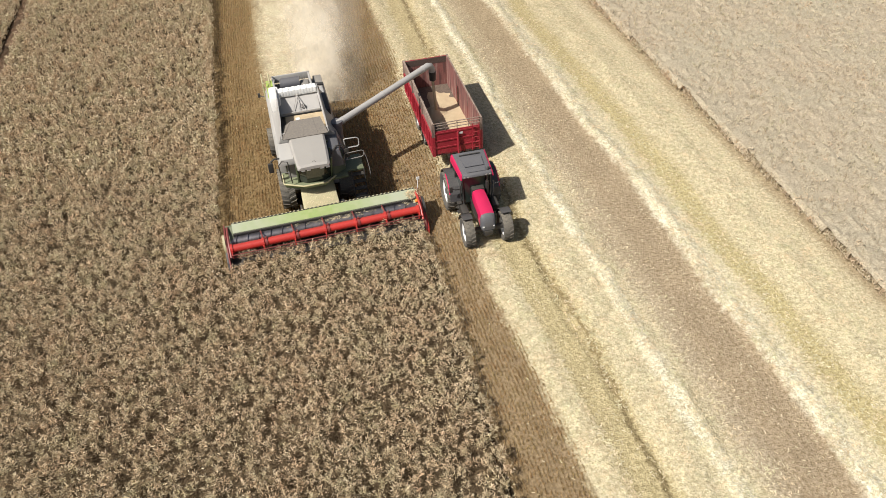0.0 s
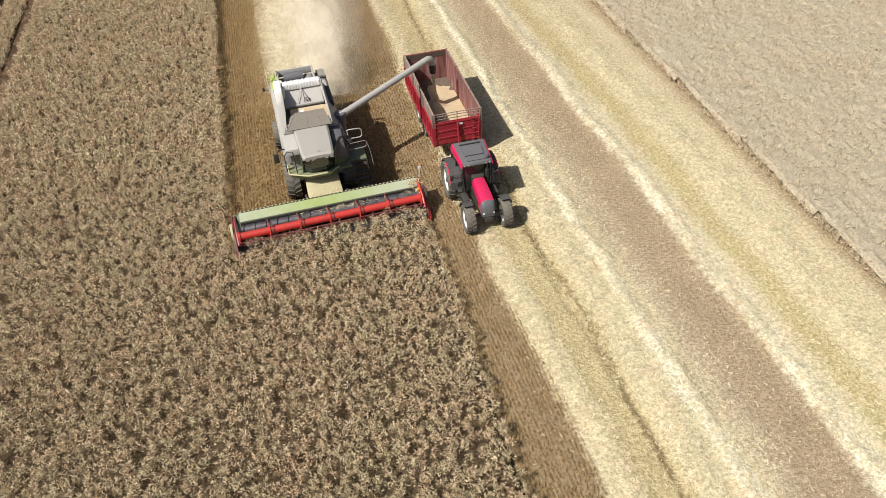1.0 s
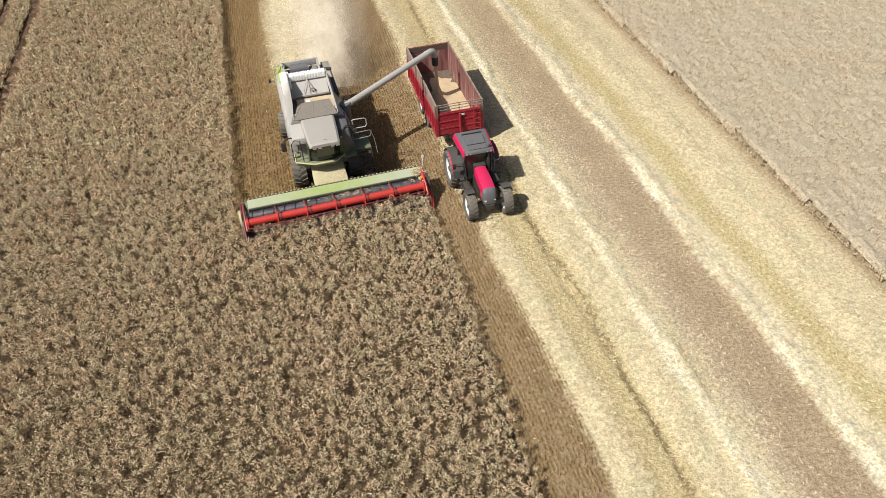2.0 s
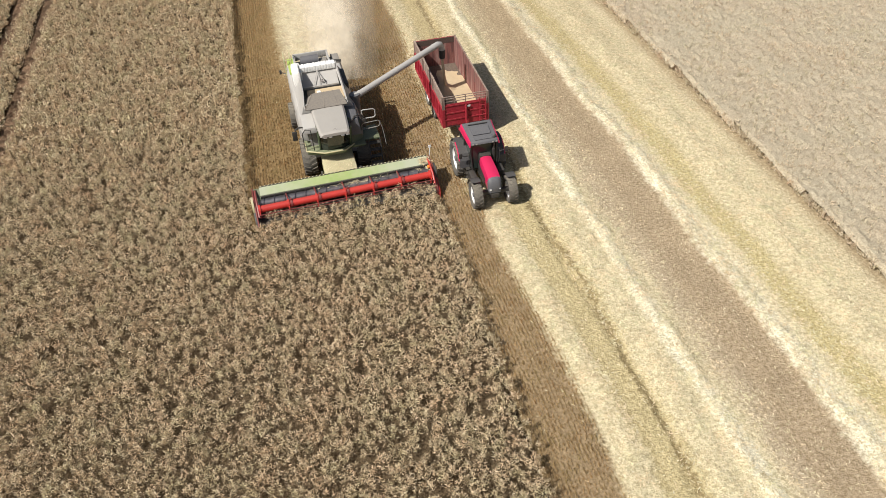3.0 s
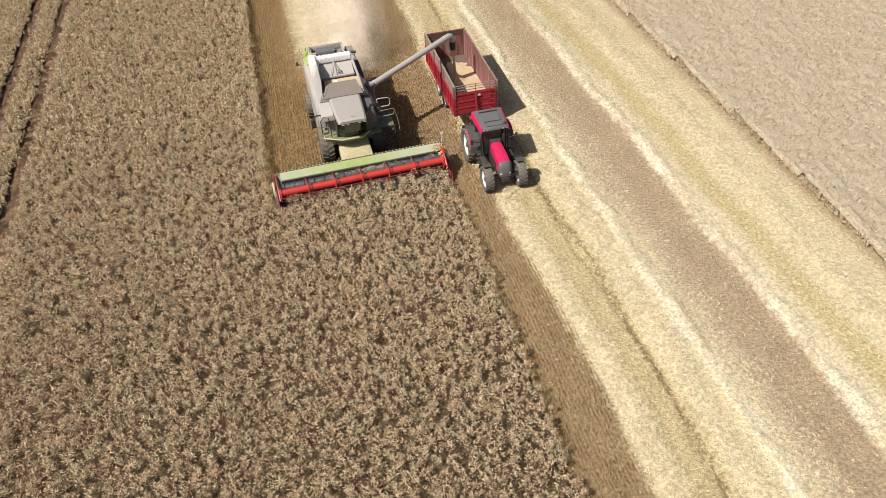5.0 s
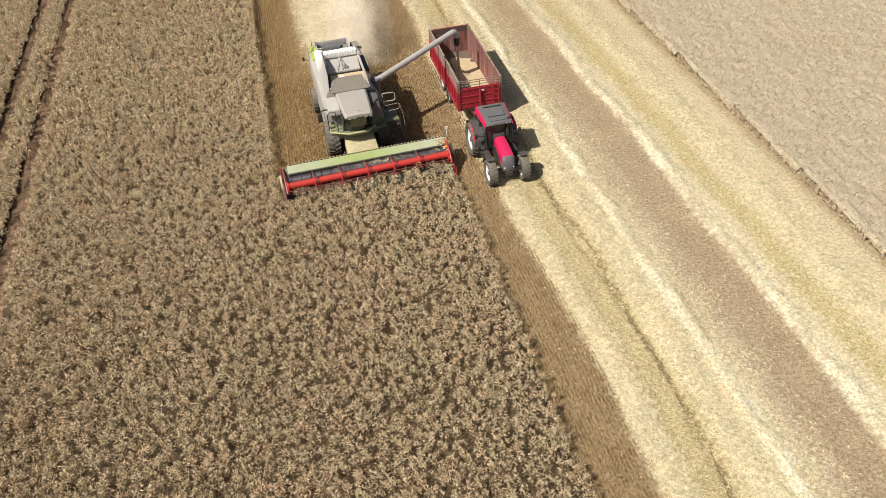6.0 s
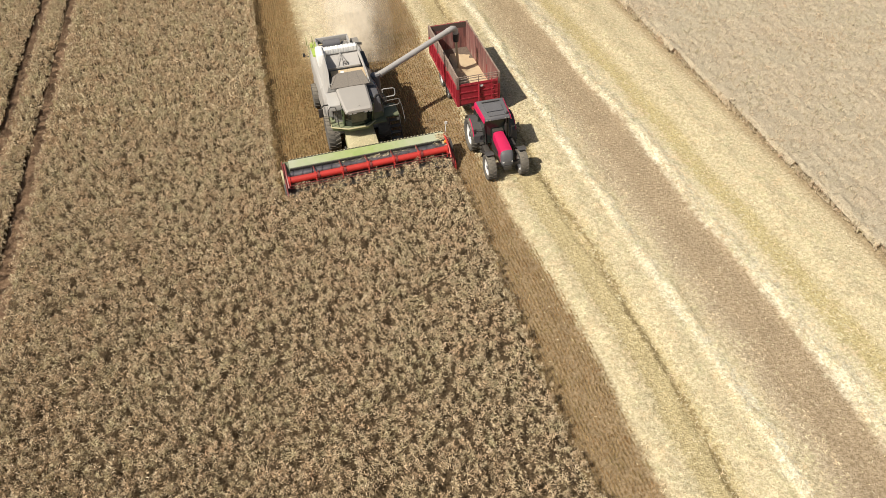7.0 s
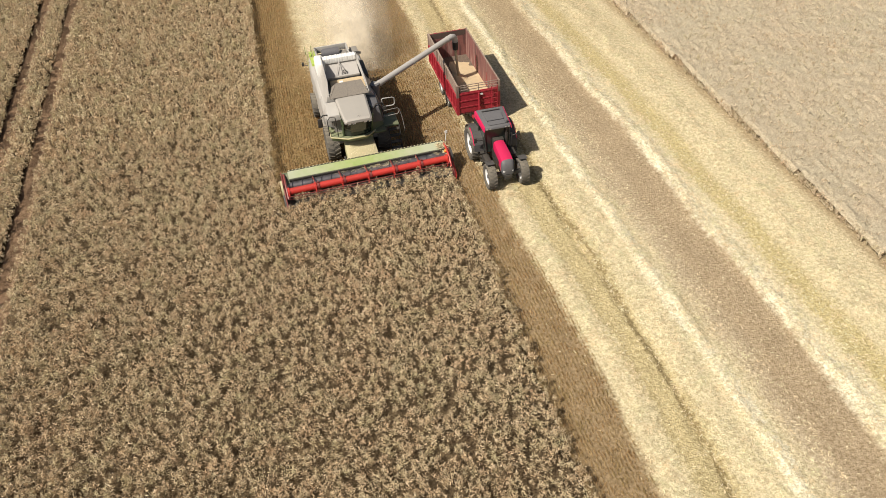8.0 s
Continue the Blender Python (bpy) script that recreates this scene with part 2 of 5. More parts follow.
    r_far = mix_rgb(nt, math_node(nt, "MULTIPLY", line, 0.75), r_far, white)
    # browner strip along the foot of the pale crop, crop colour beyond it
    brim = math_node(nt, "SUBTRACT", math_node(nt, "ADD", math_node(nt, "MULTIPLY", sep.outputs[1], 0.033), math_node(nt, "MULTIPLY", w, 0.25)), 21.2)
    brim_x = math_node(nt, "ADD", brim, sep.outputs[0])
    r_far = mix_rgb(nt, math_node(nt, "MULTIPLY", math_node(nt, "ADD", brim_x, 0.45), 2.2, True), r_far, (0.49, 0.395, 0.255))
    r_far = mix_rgb(nt, math_node(nt, "MULTIPLY", math_node(nt, "SUBTRACT", brim_x, 0.6), 2.0, True), r_far, far_crop)
    # swath laid behind the combine
    back = math_node(nt, "MULTIPLY", math_node(nt, "SUBTRACT", sep.outputs[1], 11.5), 0.22, True)
    across = math_node(nt, "SUBTRACT", 1.0, math_node(nt, "ABSOLUTE", math_node(nt, "MULTIPLY", math_node(nt, "SUBTRACT", x, 0.9), 0.42)))
    across = math_node(nt, "MULTIPLY", across, 2.0, True)
    col = mix_rgb(nt, math_node(nt, "MULTIPLY", back, across), r_far, pale)
    # dark bare soil under the standing crop, deepened for shade between plants
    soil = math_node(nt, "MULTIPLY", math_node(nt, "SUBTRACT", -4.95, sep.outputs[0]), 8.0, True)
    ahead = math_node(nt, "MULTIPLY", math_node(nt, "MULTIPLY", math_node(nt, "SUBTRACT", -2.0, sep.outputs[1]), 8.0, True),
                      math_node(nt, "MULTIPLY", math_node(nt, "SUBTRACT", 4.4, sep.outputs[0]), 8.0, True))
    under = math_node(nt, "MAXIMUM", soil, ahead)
    away = math_node(nt, "MAXIMUM", math_node(nt, "SUBTRACT", math_node(nt, "ABSOLUTE", sep.outputs[1]), 46.0, True), math_node(nt, "SUBTRACT", -41.0, sep.outputs[0], True))
    away = math_node(nt, "MAXIMUM", away, math_node(nt, "MULTIPLY", math_node(nt, "SUBTRACT", math_node(nt, "SUBTRACT", -26.0, sep.outputs[0]), math_node(nt, "MAXIMUM", math_node(nt, "MULTIPLY", sep.outputs[1], 0.15), 0.0)), 0.7, True))
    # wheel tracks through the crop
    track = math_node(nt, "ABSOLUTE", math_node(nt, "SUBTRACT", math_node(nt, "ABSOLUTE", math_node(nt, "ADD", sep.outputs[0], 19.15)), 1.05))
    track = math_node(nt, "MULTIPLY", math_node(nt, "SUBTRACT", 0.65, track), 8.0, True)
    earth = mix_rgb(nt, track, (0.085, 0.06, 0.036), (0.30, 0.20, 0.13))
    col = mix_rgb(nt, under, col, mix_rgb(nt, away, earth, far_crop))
    # drill rows, clods and fine litter
    rows = nt.nodes.new("ShaderNodeTexWave")
    rows.bands_direction = "X"
    rows.inputs["Scale"].default_value = 1.1
    rows.inputs["Distortion"].default_value = 6.0
    rows.inputs["Detail"].default_value = 3
    rows.inputs["Detail Scale"].default_value = 3
    nt.links.new(tc.outputs["Object"], rows.inputs["Vector"])
    col = mix_rgb(nt, math_node(nt, "MULTIPLY", rows.outputs["Fac"], 0.06), col, (0.17, 0.115, 0.06))
    fine = noise_tex(nt, 14, 5, 0.7)
    mott = noise_tex(nt, 6.5, 4, 0.7)
    col = mix_rgb(nt, 0.7, col, ramp(nt, mott.outputs[0], [(0.40, (0.64, 0.60, 0.50)), (0.58, (1.2, 1.2, 1.19))]).outputs[0], "MULTIPLY")
    col = mix_rgb(nt, 0.55, col, ramp(nt, fine.outputs[0], [(0.3, (0.35,) * 3), (0.5, (0.8,) * 3), (0.7, (1.2,) * 3)]).outputs[0], "MULTIPLY")
    mid = noise_tex(nt, 1.1, 4, 0.6, stretch=(1.4, 0.5, 1))
    col = mix_rgb(nt, 0.5, col, ramp(nt, mid.outputs[0], [(0.3, (0.72, 0.70, 0.66)), (0.65, (1.08, 1.06, 1.02))]).outputs[0], "MULTIPLY")
    nt.links.new(col, b.inputs["Base Color"])
    b.inputs["Roughness"].default_value = 0.95
    b.inputs["Specular IOR Level"].default_value = 0.1
    bump(nt, b, math_node(nt, "ADD", fine.outputs[0], math_node(nt, "MULTIPLY", mott.outputs[0], 1.2)), 0.8, 0.08)
    return m


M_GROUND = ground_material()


def dust_material():
    m, nt, b = nodes_of("drifting_dust")
    tc = nt.nodes.new("ShaderNodeTexCoord")
    sep = nt.nodes.new("ShaderNodeSeparateXYZ")
    nt.links.new(tc.outputs["Object"], sep.inputs[0])
    billow = noise_tex(nt, 0.45, 5, 0.6)
    wisp = noise_tex(nt, 1.3, 4, 0.6, stretch=(1, 0.6, 0.7))
    warp = math_node(nt, "MULTIPLY", math_node(nt, "SUBTRACT", billow.outputs[0], 0.5), 2.6)
    # thick over the fan side of the hood, thin over the straw; it falls off sideways, upwards and along the plume
    cx = math_node(nt, "MULTIPLY_ADD", sep.outputs[1], 0.075)
    nt.nodes[-1].inputs[2].default_value = 0.35
    dx = math_node(nt, "ADD", math_node(nt, "SUBTRACT", sep.outputs[0], cx), warp)
    half = math_node(nt, "MULTIPLY_ADD", sep.outputs[1], 0.05)
    nt.nodes[-1].inputs[2].default_value = 1.5
    side = math_node(nt, "SUBTRACT", 1.0, math_node(nt, "POWER", math_node(nt, "ABSOLUTE", math_node(nt, "DIVIDE", dx, half)), 2.0), True)
    top = math_node(nt, "SUBTRACT", 1.0, math_node(nt, "POWER", math_node(nt, "ABSOLUTE", math_node(nt, "MULTIPLY", math_node(nt, "SUBTRACT", sep.outputs[2], 1.7), 0.38)), 2.0), True)
    side = math_node(nt, "POWER", side, 1.4)
    reach = math_node(nt, "ADD", math_node(nt, "MULTIPLY", sep.outputs[1], 0.07), 2.2)
    off = math_node(nt, "SUBTRACT", sep.outputs[0], math_node(nt, "MULTIPLY", sep.outputs[1], 0.09))
    rim = math_node(nt, "SUBTRACT", 1.0, math_node(nt, "POWER", math_node(nt, "ABSOLUTE", math_node(nt, "DIVIDE", off, reach)), 4.0), True)
    d = math_node(nt, "MULTIPLY", math_node(nt, "MULTIPLY", side, top), ramp(nt, wisp.outputs[0], [(0.3, (0.35,) * 3), (0.62, (1,) * 3)]).outputs[0])
    haze = math_node(nt, "MULTIPLY", math_node(nt, "MULTIPLY", top, billow.outputs[0]), 0.26)
    d = math_node(nt, "MULTIPLY", math_node(nt, "MAXIMUM", math_node(nt, "MULTIPLY", d, 0.70), haze), rim)
    tr = nt.nodes.new("ShaderNodeBsdfTransparent")
    df = nt.nodes.new("ShaderNodeBsdfDiffuse")
    df.inputs[0].default_value = (0.93, 0.85, 0.70, 1)
    tl = nt.nodes.new("ShaderNodeBsdfTranslucent")
    tl.inputs[0].default_value = (0.93, 0.85, 0.70, 1)
    half_mix = nt.nodes.new("ShaderNodeMixShader")
    nt.links.new(df.outputs[0], half_mix.inputs[1])
    nt.links.new(tl.outputs[0], half_mix.inputs[2])
    mx = nt.nodes.new("ShaderNodeMixShader")
    nt.links.new(d, mx.inputs[0])
    nt.links.new(tr.outputs[0], mx.inputs[1])
    nt.links.new(half_mix.outputs[0], mx.inputs[2])
    nt.links.new(mx.outputs[0], nt.nodes["Material Output"].inputs[0])
    nt.nodes.remove(b)
    return m


M_DUST = dust_material()


# ---- mesh helpers ----
def part(name, bm, material, parent=None, label="", smooth=False):
    """Links a bmesh as one mesh object under a thing or a part."""
    me = bpy.data.meshes.new(name)
    bmesh.ops.recalc_face_normals(bm, faces=bm.faces[:])
    bm.to_mesh(me)
    bm.free()
    me.materials.append(material)
    if smooth:
        me.shade_smooth()
        me.set_sharp_from_angle(angle=radians(38))
    ob = new(name, me)
    if parent:
        ob.parent = parent
    return tagged(ob, label)


def thing(name, label, category, at=(0, 0, 0), turn=0.0, group=""):
    e = new(name)
    e.matrix_world = pose(*at, 0, 0, turn)
    return tagged(e, label, category, group)


def box(bm, x0, x1, y0, y1, z0, z1, bevel=0.0, m=None):
    r = bmesh.ops.create_cube(bm, size=1.0)
    vs = r["verts"]
    for v in vs:
        v.co = Vector((x0 + (v.co.x + 0.5) * (x1 - x0), y0 + (v.co.y + 0.5) * (y1 - y0), z0 + (v.co.z + 0.5) * (z1 - z0)))
        if m:
            v.co = m @ v.co
    if bevel:
        es = list({e for v in vs for e in v.link_edges})
        bmesh.ops.bevel(bm, geom=es, offset=bevel, segments=2, affect="EDGES", profile=0.6)
    return bm


def solid(bm, bottom, top, bevel=0.0):
    """A closed block between two rings of as many corners."""
    a = [bm.verts.new(p) for p in bottom]
    b = [bm.verts.new(p) for p in top]
    n = len(a)
    bm.faces.new(a[::-1])
    bm.faces.new(b)
    for i in range(n):
        bm.faces.new((a[i], a[(i + 1) % n], b[(i + 1) % n], b[i]))
    if bevel:
        es = list({e for v in a + b for e in v.link_edges})
        bmesh.ops.bevel(bm, geom=es, offset=bevel, segments=2, affect="EDGES", profile=0.6)
    return bm


def slab(bm, corners, thick):
    """A flat plate from its corners, with thickness along its normal."""
    p = [Vector(c) for c in corners]
    n = (p[1] - p[0]).cross(p[2] - p[0]).normalized() * thick
    return solid(bm, p, [q + n for q in p])


def cyl(bm, a, b, r, seg=16, r2=None):
    a, b = Vector(a), Vector(b)
    d = b - a
    m = Matrix.Translation((a + b) / 2) @ d.to_track_quat("Z", "Y").to_matrix().to_4x4()
    bmesh.ops.create_cone(bm, cap_ends=True, segments=seg, radius1=r, radius2=r if r2 is None else r2, depth=d.length, matrix=m)
    return bm


def tube(bm, pts, r, seg=8):
    """A bent round bar through the points, its rings carried along without twist."""
    pts = [Vector(p) for p in pts]
    side, rings = None, []
    for i, p in enumerate(pts):
        d = (pts[min(i + 1, len(pts) - 1)] - pts[max(i - 1, 0)]).normalized()
        if side is None:
            side = d.orthogonal().normalized()
        side = (side - d * side.dot(d)).normalized()
        other = d.cross(side)
        rings.append([bm.verts.new(p + r * (side * math.cos(k * math.tau / seg) + other * math.sin(k * math.tau / seg))) for k in range(seg)])
    for a, b in zip(rings, rings[1:]):
        for k in range(seg):
            bm.faces.new((a[k], a[(k + 1) % seg], b[(k + 1) % seg], b[k]))
    bm.faces.new(rings[0][::-1])
    bm.faces.new(rings[-1])
    return bm


def bent_sheet(bm, pts, x0, x1, thick):
    """One curved sheet across x through points of (y, z), thickened outwards from their middle."""
    cy, cz = sum(p[0] for p in pts) / len(pts), min(p[1] for p in pts)
    rows = []
    for y, z in pts:
        d = math.hypot(y - cy, z - cz) or 1.0
        yo, zo = y + (y - cy) / d * thick, z + (z - cz) / d * thick
        rows.append([bm.verts.new(p) for p in ((x0, y, z), (x1, y, z), (x1, yo, zo), (x0, yo, zo))])
    for a, b in zip(rows, rows[1:]):
        for k in range(4):
            bm.faces.new((a[k], a[(k + 1) % 4], b[(k + 1) % 4], b[k]))
    bm.faces.new(rows[0])
    bm.faces.new(rows[-1][::-1])
    return bm


def lathe(bm, centre, profile, seg=32):
    """A ring about the x axis from pairs of (x, radius), closed into a loop."""
    c = Vector(centre)
    rings = []
    for k in range(seg):
        a = k * math.tau / seg
        rings.append([bm.verts.new(c + Vector((x, r * math.cos(a), r * math.sin(a)))) for x, r in profile])
    n = len(profile)
    for k in range(seg):
        p, q = rings[k], rings[(k + 1) % seg]
        for i in range(n):
            bm.faces.new((p[i], p[(i + 1) % n], q[(i + 1) % n], q[i]))
    return bm


def wheel(parent, name, x, y, r, w, rim_r, side, lugs=20, rim_mat=None):
    """A farm wheel: lugged tyre, dished rim and hub. side: +1 or -1, where its outer face looks."""
    hub = new(name)
    hub.parent = parent
    bm = bmesh.new()
    h = w / 2
    prof = [(-h * 0.75, rim_r), (-h, rim_r + (r - rim_r) * 0.35), (-h * 0.98, r * 0.93), (-h * 0.8, r * 0.965), (h * 0.8, r * 0.965),
            (h * 0.98, r * 0.93), (h, rim_r + (r - rim_r) * 0.35), (h * 0.75, rim_r)]
    lathe(bm, (x, y, r), prof, 40)
    for k in range(lugs):
        for s in (-1, 1):
            a = (k + (0.5 if s > 0 else 0.0)) * math.tau / lugs
            m = Matrix.Translation((x, y, r)) @ Matrix.Rotation(a, 4, "X")
            lw = r * 0.05
            b0 = [(s * 0.02, -lw, r * 0.95), (s * h * 0.98, -lw + r * 0.13, r * 0.93), (s * h * 0.98, lw + r * 0.13, r * 0.93), (s * 0.02, lw, r * 0.95)]
            b1 = [(px, py * 0.9, pz + r * 0.05) for px, py, pz in b0]
            solid(bm, [m @ Vector(p) for p in b0], [m @ Vector(p) for p in b1])
    part("tyre", bm, M_RUBBER, hub, "dusty black lugged tyre", True)
    bm = bmesh.new()
    o = side * h
    lathe(bm, (x, y, r), [(-h * 0.7, rim_r), (-h * 0.7, rim_r * 0.9), (o * 0.35, rim_r * 0.75), (o * 0.35, 0.02), (o * 0.45, 0.02), (o * 0.45, rim_r * 0.78), (h * 0.8, rim_r * 0.95), (h * 0.8, rim_r)], 28)
    part("rim", bm, rim_mat or M_RIM, hub, "pale painted steel rim", True)
    bm = bmesh.new()
    cyl(bm, (x + o * 0.2, y, r), (x + o * 0.75, y, r), rim_r * 0.24, 14)
    for k in range(8):
        a = k * math.tau / 8
        cyl(bm, (x + o * 0.4, y + rim_r * 0.5 * math.cos(a), r + rim_r * 0.5 * math.sin(a)), (x + o * 0.52, y + rim_r * 0.5 * math.cos(a), r + rim_r * 0.5 * math.sin(a)), 0.022, 6)
    part("hub", bm, M_TGREY, hub, "dark wheel hub with bolts", True)
    return hub


def value_noise(x, y, scale, seed):
    """Smooth noise from 0 to 1 over arrays of places."""
    g = np.random.RandomState(seed).rand(257, 257)
    u, v = np.asarray(x) / scale + 1000, np.asarray(y) / scale + 1000
    i, j = np.floor(u).astype(int), np.floor(v).astype(int)
    fu, fv = u - i, v - j
    fu, fv = fu * fu * (3 - 2 * fu), fv * fv * (3 - 2 * fv)
    i, j = i % 256, j % 256
    return (g[i, j] * (1 - fu) + g[i + 1, j] * fu) * (1 - fv) + (g[i, j + 1] * (1 - fu) + g[i + 1, j + 1] * fu) * fv


def blade_quads(base, tip, width, rng, flat=0.0, taper=0.3):
    """Thin blades from base to tip, as n x 4 x 3; flat: how far they lie with their broad side up."""
    d = tip - base
    a = rng.rand(len(base)) * math.tau
    r = np.stack([np.cos(a), np.sin(a), 0.3 * (rng.rand(len(base)) - 0.5) + flat], -1)
    side = np.cross(d, r)
    side /= np.linalg.norm(side, axis=1, keepdims=True) + 1e-9
    w = (side.T * width).T
    return np.stack([base - w * 0.5, base + w * 0.5, tip + w * taper, tip - w * taper], 1)


def quads_mesh(name, corners, material):
    """One mesh of loose four-cornered blades from an array of n x 4 x 3."""
    n = len(corners)
    me = bpy.data.meshes.new(name)
    me.vertices.add(n * 4)
    me.vertices.foreach_set("co", corners.reshape(-1).astype(np.float32))
    me.loops.add(n * 4)
    me.loops.foreach_set("vertex_index", np.arange(n * 4, dtype=np.int32))
    me.polygons.add(n)
    me.polygons.foreach_set("loop_start", np.arange(0, n * 4, 4, dtype=np.int32))
    me.update(calc_edges=True)
    me.validate()
    me.materials.append(material)
    return new(name, me)


# ---- ground ----
def band_x(x, y):
    """The place across the bands, which wander and draw together up the field."""
    pull = np.clip((y + 17) / 14, 0, 1) * np.clip(2.44 - 0.22 * x, 0.5, 0.9)
    return x + (value_noise(x, y, 2.2, 5) - 0.5) * 0.5 + 0.055 * np.maximum(y, 0) * np.clip((x - 6) * 0.11, 0, 1) + pull


def swath_height(x, y):
    """Relief of straw swaths and a wheel groove."""
    xx = band_x(x, y)
    lump = value_noise(x, y, 0.45, 6) * 0.6 + value_noise(x, y, 0.2, 7) * 0.4
    h = 0.0
    for c, w, a in ((7.6, 0.6, 0.10), (10.6, 0.8, 0.11), (11.65, 0.3, 0.12), (15.9, 0.4, 0.14), (19.4, 0.8, 0.12)):
        h = h + a * np.exp(-((xx - c) / w) ** 2) * (0.5 + lump)
    h = h - 0.09 * np.exp(-((xx - 9.4) / 0.16) ** 2)
    h = h + 0.10 * np.exp(-((xx + 0.3) / 1.5) ** 2) * (0.4 + lump) * np.clip((y - 9.5) / 2, 0, 1)
    return h + 0.03 * (lump - 0.5)


def build_ground():
    xs = np.concatenate([[-2500, -600, -150, -60], np.arange(-30, -5, 2.5), np.arange(-5, 3.9, 0.3), np.arange(4, 22.6, 0.14), np.arange(24, 50, 3), [70, 150, 600, 2500]])
    ys = np.concatenate([[-2500, -600, -150, -60], np.arange(-34, 48, 0.3), [60, 90, 150, 600, 2500]])
    gx, gy = np.meshgrid(xs, ys)
    near = np.clip((gx + 5) / 0.5, 0, 1) * np.clip((22.4 - gx) / 0.5, 0, 1) * np.clip((gy + 33) / 2, 0, 1) * np.clip((47 - gy) / 4, 0, 1)
    under = (np.abs(gx - 2.0) < 6.9) & (gy > -4.6) & (gy < 9.4)
    gz = np.where(under, np.minimum(swath_height(gx, gy), 0.0) * 0.3, swath_height(gx, gy)) * near
    w = len(xs)
    verts = np.stack([gx, gy, gz], -1).reshape(-1, 3)
    faces = [(j * w + i, j * w + i + 1, (j + 1) * w + i + 1, (j + 1) * w + i) for j in range(len(ys) - 1) for i in range(w - 1)]
    me = bpy.data.meshes.new("ground")
    me.from_pydata(verts.tolist(), [], faces)
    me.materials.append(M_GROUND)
    me.shade_smooth()
    tagged(new("ground", me), "harvested field ground with stubble and straw bands", "ground", kind="structure")


build_ground()


# ---- combine harvester ----
def build_combine():
    c = thing("combine_harvester", "dusty light grey and green combine harvester with open grain tank", "combine harvester", (-0.06, 2.5, 0), 1.4)
    inv = Matrix.Translation((0, -2.5, 0))

    def add(name, bm, mat, label="", parent=None, smooth=False):
        bmesh.ops.transform(bm, matrix=inv, verts=bm.verts[:])
        return part(name, bm, mat, parent or c, label, smooth)

    def rear(name, bm, mat, label="", parent=None, smooth=False):
        bmesh.ops.translate(bm, vec=(-0.02, -0.32, -0.04), verts=bm.verts[:])
        return add(name, bm, mat, label, parent, smooth)

    def up(name, bm, mat, label="", parent=None, smooth=False):
        bmesh.ops.translate(bm, vec=(0, 0.4, 0.36), verts=bm.verts[:])
        return add(name, bm, mat, label, parent, smooth)

    # inner hull
    bm = bmesh.new()
    side = [(1.7, 1.35), (3.6, 0.95), (7.6, 1.0), (9.3, 1.55), (9.6, 2.6), (9.2, 3.0), (6.6, 3.05), (1.7, 3.05)]
    solid(bm, [(-1.2, y, z) for y, z in side], [(1.2, y, z) for y, z in side], 0.06)
    rear("hull", bm, M_GREY, "grey machine body", smooth=True)
    # outer side panels with seams between them
    for s in (-1, 1):
        for y0, y1, z0, z1, mat in ((1.95, 3.95, 2.3, 3.2, M_WHITE), (3.98, 6.45, 1.25, 3.2, M_WHITE), (6.48, 8.9, 1.35, 3.05, M_WHITE)):
            bm = bmesh.new()
            a, b = s * 1.24, s * 1.56
            ring = [(a, y0, z0), (b, y0, z0 + 0.1), (b, y0, z1 - 0.28), (s * 1.43, y0, z1), (a, y0, z1 + 0.02)]
            solid(bm, ring, [(x, y1, z) for x, _, z in ring], 0.035)
            # right-hand panels are dark grey: the side away from the sun, coloured in
            rear("side_panel", bm, mat if s < 0 or y0 > 6 else M_TGREY, "dusty light grey side panel" if s < 0 or y0 > 6 else "dark grey panel on the shaded side", smooth=True)
        bm = bmesh.new()
        if s < 0:
            box(bm, -1.42, -0.98, 7.7, 9.35, 2.7, 3.2, 0.05)
        else:
            box(bm, 1.05, 1.5, 8.15, 9.25, 2.7, 3.14, 0.05)
        rear("rear_corner_panel", bm, M_GREEN if s < 0 else M_GREY, "bright green rear corner panel" if s < 0 else "grey rear corner panel", smooth=True)
        bm = bmesh.new()
        box(bm, s * 1.3, s * 1.55, 3.9, 8.6, 1.05, 1.24, 0.03)
        rear("lower_trim", bm, M_GREY, "grey lower trim strip", smooth=True)
    # shoulder deck beside and behind the cab
    bm = bmesh.new()
    solid(bm, [(-1.58, 1.4, 3.02), (0.78, 1.4, 3.02), (0.78, 2.6, 2.95), (-1.56, 2.6, 2.95)],
          [(-1.44, 1.42, 3.36), (0.78, 1.35, 3.36), (0.78, 2.6, 3.5), (-1.44, 2.6, 3.5)], 0.06)
    rear("shoulder_cover", bm, M_WHITE, "light grey cover behind the cab", smooth=True)
    bm = bmesh.new()
    solid(bm, [(0.8, 1.25, 2.6), (1.42, 1.25, 2.6), (1.5, 3.0, 2.6), (0.8, 3.0, 2.6)], [(0.8, 1.4, 3.52), (1.3, 1.4, 3.42), (1.38, 3.0, 3.46), (0.8, 3.0, 3.56)], 0.06)
    rear("shoulder_box", bm, M_TGREY, "dark grey cover beside the cab roof", smooth=True)
    # grain tank: sloping walls with thickness, open at the top
    z0, z1 = 3.15, 3.95
    lo = {"fl": (-1.44, 2.35), "fr": (1.44, 2.35), "bl": (-1.44, 6.5), "br": (1.44, 6.5)}
    hi = {"fl": (-1.2, 2.25), "fr": (0.98, 2.25), "bl": (-1.08, 6.2), "br": (0.98, 6.2)}
    for a, b, nm in (("bl", "fl", "tank_wall"), ("fr", "br", "tank_wall"), ("br", "bl", "tank_wall"), ("fl", "fr", "tank_wall")):
        bm = bmesh.new()
